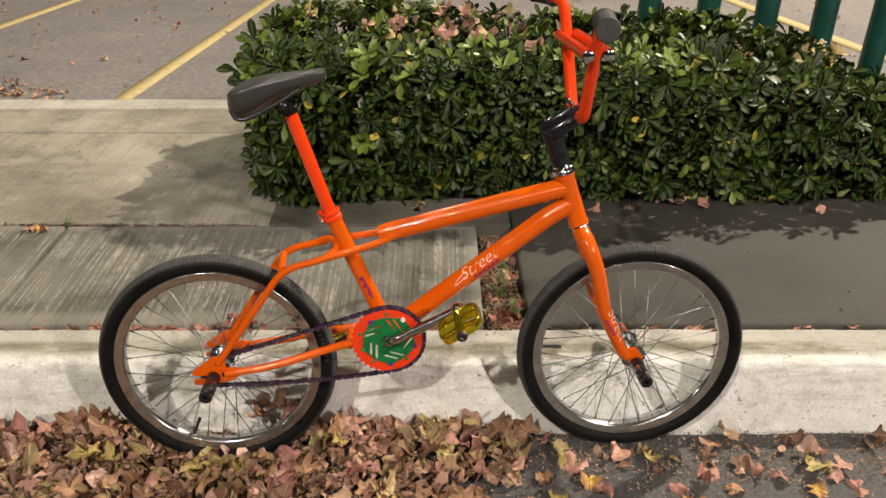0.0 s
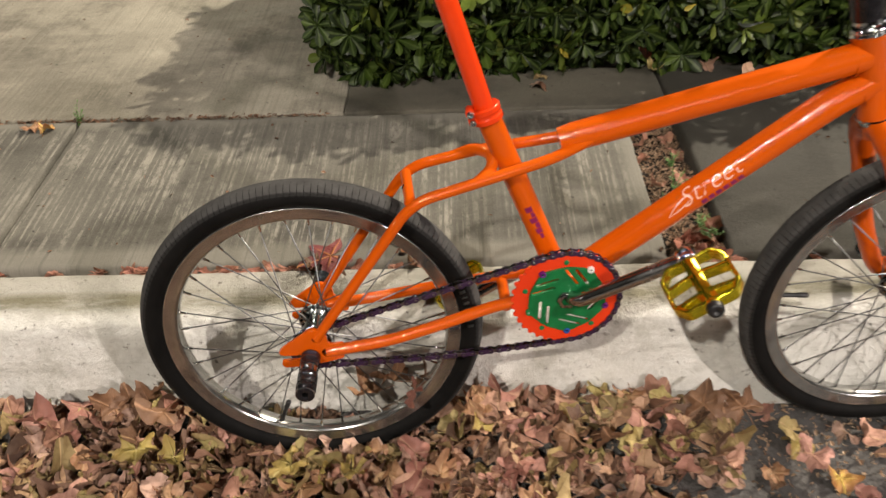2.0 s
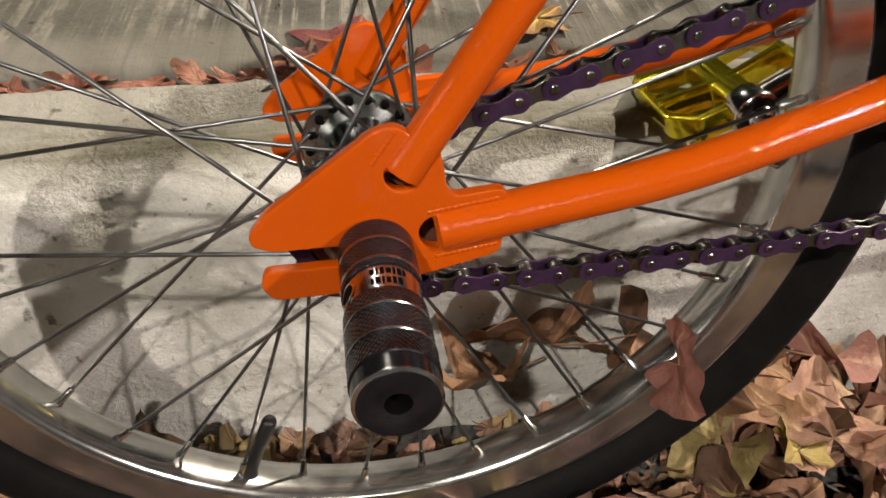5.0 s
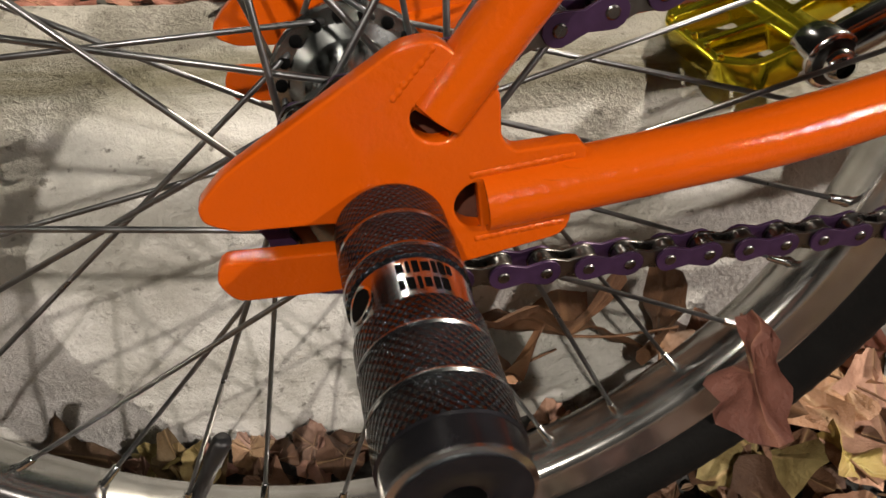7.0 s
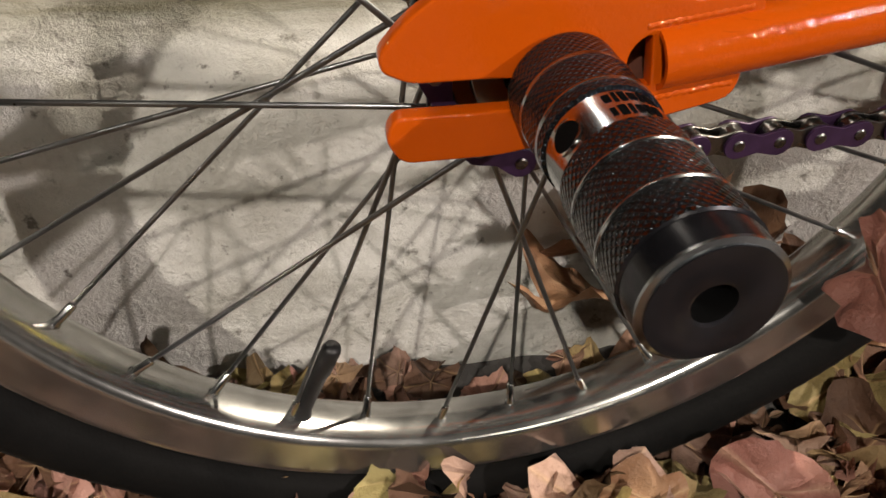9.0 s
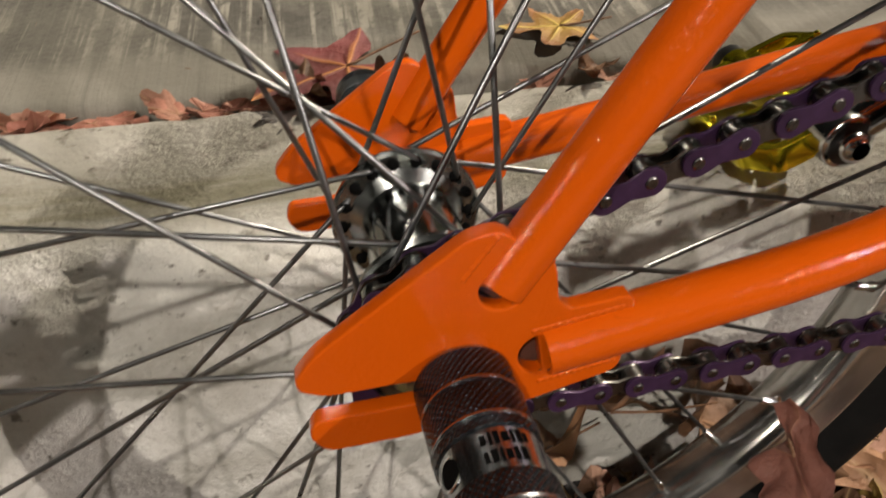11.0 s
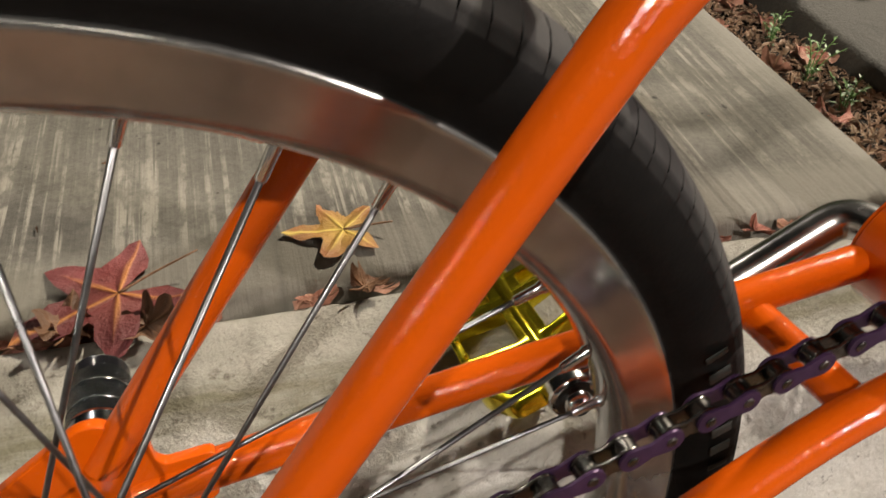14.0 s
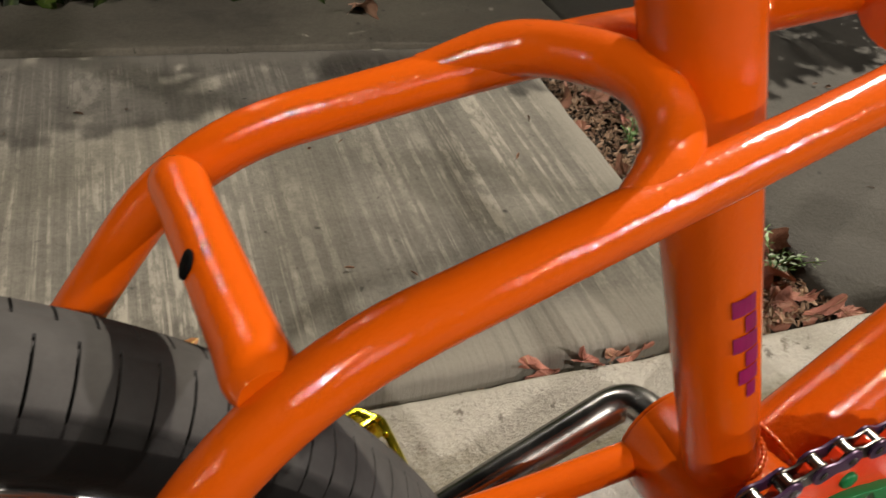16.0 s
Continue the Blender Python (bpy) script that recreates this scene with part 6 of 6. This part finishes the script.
# loose leaves on top of the bank and on the bare asphalt
MATS = {"pink": LEAF_PINK, "tan": LEAF_TAN, "olive-yellow": LEAF_OLIVE, "brown": LEAF_BROWN, "yellow": LEAF_YELLOW}
r3 = random.Random(12)


def loose_leaf(x, y, z, size, tone, steep=0.3, where="on the leaf bank"):
    lobes = r3.choice((3, 5, 5))
    curl = r3.uniform(0.4, 1.3)
    state = "curled" if curl > 0.8 else "dry"
    fallen_leaf(x, y, z, size, r3.uniform(0, 360), MATS[tone], f"{state} {tone} maple-like leaf {where}", (r3.gauss(0, steep), r3.gauss(0, steep)), curl, r3.randint(20, 900), lobes, r3.uniform(-0.1, 0.5), r3.uniform(0.30, 0.50), r3.uniform(0.95, 1.6))


for x, y, tone in ((-0.009, -0.101, "olive-yellow"), (-0.055, -0.084, "olive-yellow"), (0.042, -0.094, "olive-yellow"), (-0.033, -0.124, "tan"), (-0.302, -0.144, "tan"), (-0.475, -0.013, "pink"), (-0.417, 0.021, "pink"), (0.248, 0.012, "tan"), (0.292, -0.088, "pink"), (0.132, -0.134, "pink"), (-0.30, -0.06, "olive-yellow"), (-0.24, -0.07, "olive-yellow")):
    loose_leaf(x, y, 0.028 + heap(x, y), r3.uniform(0.032, 0.044), tone)
for x, y, tone in ((0.476, 0.016, "tan"), (-0.271, 0.0, "brown"), (-0.30, 0.02, "brown"), (0.22, 0.02, "tan"), (0.27, 0.028, "pink"), (-0.355, 0.012, "brown"), (-0.33, 0.02, "brown"), (0.589, 0.0, "brown"), (0.62, 0.01, "brown"), (0.647, -0.005, "brown")):
    loose_leaf(x, y, 0.048 + 0.4 * heap(x, y), r3.uniform(0.034, 0.046), tone, 0.7, "leaning on the kerb")
for x, y, tone in ((0.775, -0.102, "yellow"), (0.679, -0.092, "tan"), (0.705, -0.156, "olive-yellow"), (1.071, -0.129, "tan"), (1.241, -0.131, "yellow"), (1.018, -0.104, "pink"), (0.959, -0.12, "pink"), (1.142, -0.072, "pink"), (1.185, -0.09, "pink"), (0.736, -0.043, "olive-yellow"), (0.92, -0.035, "olive-yellow"), (1.06, -0.005, "tan"), (0.63, -0.17, "olive-yellow"), (0.80, -0.14, "pink"), (0.98, -0.17, "yellow"), (1.10, -0.19, "tan"), (0.66, -0.22, "pink"), (1.30, -0.02, "pink")):
    loose_leaf(x, y, 0.010, r3.uniform(0.022, 0.032), tone, 0.15, "on the asphalt")
for k in range(46):
    x, y = r3.uniform(-0.55, 0.55), r3.uniform(-0.30, -0.02)
    if abs(x) < 0.2 and y > -0.06:
        y -= 0.06
    loose_leaf(x, y, 0.020 + heap(x, y), r3.uniform(0.022, 0.040), r3.choice(("pink", "pink", "tan", "tan", "brown", "olive-yellow")), 0.45)
loose_leaf(-0.718, 0.655, 0.220, 0.030, "tan", 0.1, "on the pavement")
loose_leaf(-0.68, 0.648, 0.220, 0.026, "yellow", 0.1, "on the pavement")

# ---- shrub ----
def shrub():
    """Dense clipped shrub: whorls of glossy spoon-shaped leaves on short stems."""
    r = random.Random(21)
    base = []
    for k in range(6):
        L, W = r.uniform(0.85, 1.1), r.uniform(0.32, 0.42)
        verts, faces, vein, reach = [], [], [], []
        sec = [(0.0, 0.06), (0.30, 0.42), (0.62, 0.98), (0.85, 0.92), (1.0, 0.18)]
        for s, w in sec:
            z = -0.30 * s * s + 0.12 * s
            for q in (-1, 0, 1):
                verts.append((L * s, q * w * W * 0.5, z + (0.10 * W if q else 0.0)))
                vein.append(0.0 if q else 1.0)
                reach.append(s)
        for i in range(len(sec) - 1):
            for j in range(2):
                a = i * 3 + j
                faces.append((a, a + 1, a + 4, a + 3))
        base.append((verts, faces, vein, reach))
    leaves, fresh, stems = [], [], []

    def inside(x, y, z):
        # rounded box with an uneven outline
        lump = 0.055 * fbm(x * 3.1, y * 3.1, z * 3.1) + 0.03 * fbm(x * 9, y * 9, z * 9)
        dx = max(abs(x - 0.885) - 0.875, 0) / 0.14
        top = 0.665 + 0.04 * fbm(x * 2, y * 2, 5) - 0.10 * max(0, x - 0.8) + 0.05 * min(0.3, max(0, y - 1.0))
        fy = max(0.90 - y, 0) / 0.10 if y < 0.90 else max(y - 1.42, 0) / 0.14
        fz = max(z - (top - 0.06), 0) / 0.06 if z > 0.4 else max(0.42 - z, 0) / 0.20 * (0.75 if y < 1.0 else 0.2)
        return math.sqrt(dx * dx + fy * fy + fz * fz) - lump * 6

    made = 0
    while made < 4700:
        x, y, z = r.uniform(-0.20, 2.15), r.uniform(0.74, 1.58), r.uniform(0.22, 0.78)
        d = inside(x, y, z)
        if d > 1.0 or d < -0.9:
            continue
        # more whorls near the outside that faces the street and the sky
        depth = 1.0 - d
        if r.random() > max(0.30, 1.15 - 1.0 * depth):
            continue
        made += 1
        out = Vector(((x - 0.98) * 0.35 if abs(x - 0.98) > 0.75 else 0, -0.75 if y < 1.05 else 0.1, 0.25 + max(0, z - 0.42) * 3.2)) + Vector((r.gauss(0, 0.35), r.gauss(0, 0.35), r.gauss(0, 0.3)))
        q = out.normalized().to_track_quat("Z", "Y").to_matrix().to_4x4()
        here = Matrix.Translation((x, y, z)) @ q
        n = r.randint(6, 9)
        size = r.uniform(0.036, 0.064)
        young = (z > 0.60 and r.random() < 0.32) or r.random() < 0.03
        spin = r.uniform(0, 6.28)
        if young:
            size *= 1.15
        for k in range(n):
            m = here @ Matrix.Rotation(spin + k * 2.399, 4, "Z") @ Matrix.Rotation(radians(-r.uniform(5, 50) - (20 if young else 0)), 4, "Y") @ Matrix.Translation((0.003, 0, 0)) @ Matrix.Scale(size * r.uniform(0.7, 1.1) * (0.8 if young else 1), 4)
            (fresh if young else leaves).append((base[(made + k) % 6], m))
        if made % 3 == 0:
            a = here @ Vector((0, 0, 0.004))
            b = a - out.normalized() * 0.09 + Vector((0, 0.02, -0.05))
            stems.append(tube([b, a], [0.0022, 0.0015], 5))
    for k in range(26):
        x, y = r.uniform(0.05, 1.9), r.uniform(0.93, 1.25)
        line = smooth_line([(x, y, 0.19), (x + r.gauss(0, 0.05), y + r.gauss(0, 0.04), 0.33), (x + r.gauss(0, 0.10), y + r.gauss(0, 0.08), 0.50)], 5)
        stems.append(tube(line, [0.010, 0.004], 8))
    ob = part("shrub", mesh_from("shrub", *joined(*stems)), SHRUB_STEM)
    tagged(ob, "dense clipped evergreen shrub with glossy dark green leaf whorls", "shrub")
    part("crown", gathered("crown", leaves, SHRUB), None, ob, "glossy dark green spoon-shaped leaves")
    part("young_leaves", gathered("young_leaves", fresh, FRESH), None, ob, "bright young leaf tips")
    return ob


shrub()

# dry leaves caught on top of the shrub and under it
caught = []
r2 = random.Random(4)
for k in range(112):
    if k < 60:
        x, y, z = r2.gauss(0.45, 0.20), r2.uniform(0.98, 1.40), r2.uniform(0.665, 0.70)
    elif k < 75:
        x, y, z = r2.gauss(1.45, 0.12), r2.uniform(0.98, 1.25), r2.uniform(0.60, 0.625)
    else:
        x, y, z = r2.uniform(0.0, 2.2), r2.uniform(0.75, 0.98), 0.228
    m = Matrix.Translation((x, y, z)) @ Euler((r2.gauss(0, 0.5), r2.gauss(0, 0.5), r2.uniform(0, 6.28))).to_matrix().to_4x4() @ Matrix.Scale(r2.uniform(0.018, 0.036), 4)
    caught.append((STARS[k % 24], m))
tagged(part("caught_leaves", gathered("caught_leaves", caught, LITTER), None), "dry tan leaves caught on the shrub and under it", "fallen leaves", "", "stuff")

# leaves and bits on the parking lot
lot = []
for k in range(330):
    x, y = r2.uniform(-4, 5), r2.uniform(1.85, 7)
    if k < 60:
        x, y = r2.gauss(-1.95, 0.20), r2.gauss(2.72, 0.07)
    m = Matrix.Translation((x, y, 0.006)) @ Euler((r2.gauss(0, 0.3), r2.gauss(0, 0.3), r2.uniform(0, 6.28))).to_matrix().to_4x4() @ Matrix.Scale(r2.uniform(0.014, 0.032), 4)
    lot.append((STARS[k % 24], m))
tagged(part("lot_leaves", gathered("lot_leaves", lot, LITTER), None), "scattered dry leaves on the parking lot asphalt", "fallen leaves", "", "stuff")


def weed(x, y, z, seed, tall=1.0):
    """A small weed: a few upright stems set with narrow leaflets."""
    r = random.Random(seed)
    pieces = []
    for k in range(7):
        a, lean, h = r.uniform(0, 6.28), r.uniform(0.1, 0.8), r.uniform(0.018, 0.048) * tall
        d = Vector((math.cos(a), math.sin(a), 0))
        stem = smooth_line([Vector((0, 0, -0.006)), d * lean * h * 0.4 + Vector((0, 0, h * 0.6)), d * lean * h + Vector((0, 0, h))], 4)
        pieces.append(tube(stem, [0.0008, 0.0004], 5))
        for j in range(12):
            p = stem[1 + (j * (len(stem) - 2)) // 12]
            b = r.uniform(0, 6.28)
            e = Vector((math.cos(b), math.sin(b), r.uniform(0.1, 0.9))).normalized()
            ln, w = r.uniform(0.005, 0.011), r.uniform(0.0009, 0.0016)
            s = e.cross(Vector((0, 0, 1))).normalized() * w
            pieces.append(([p, p + e * ln * 0.5 + s, p + e * ln + Vector((0, 0, -0.001)), p + e * ln * 0.5 - s], [(0, 1, 2, 3)]))
    ob = part("weed", mesh_from("weed", *joined(*pieces)), WEED, None, "", Matrix.Translation((x, y, z)))
    return tagged(ob, "small green weed growing in bare soil", "weed", "weeds in the joints")


for k, (x, y) in enumerate(((0.620, 0.420), (0.638, 0.300), (0.610, 0.355), (0.632, 0.500), (0.642, 0.265), (-0.625, 0.684))):
    weed(x, y, 0.172 if x > 0 else 0.205, 50 + k)
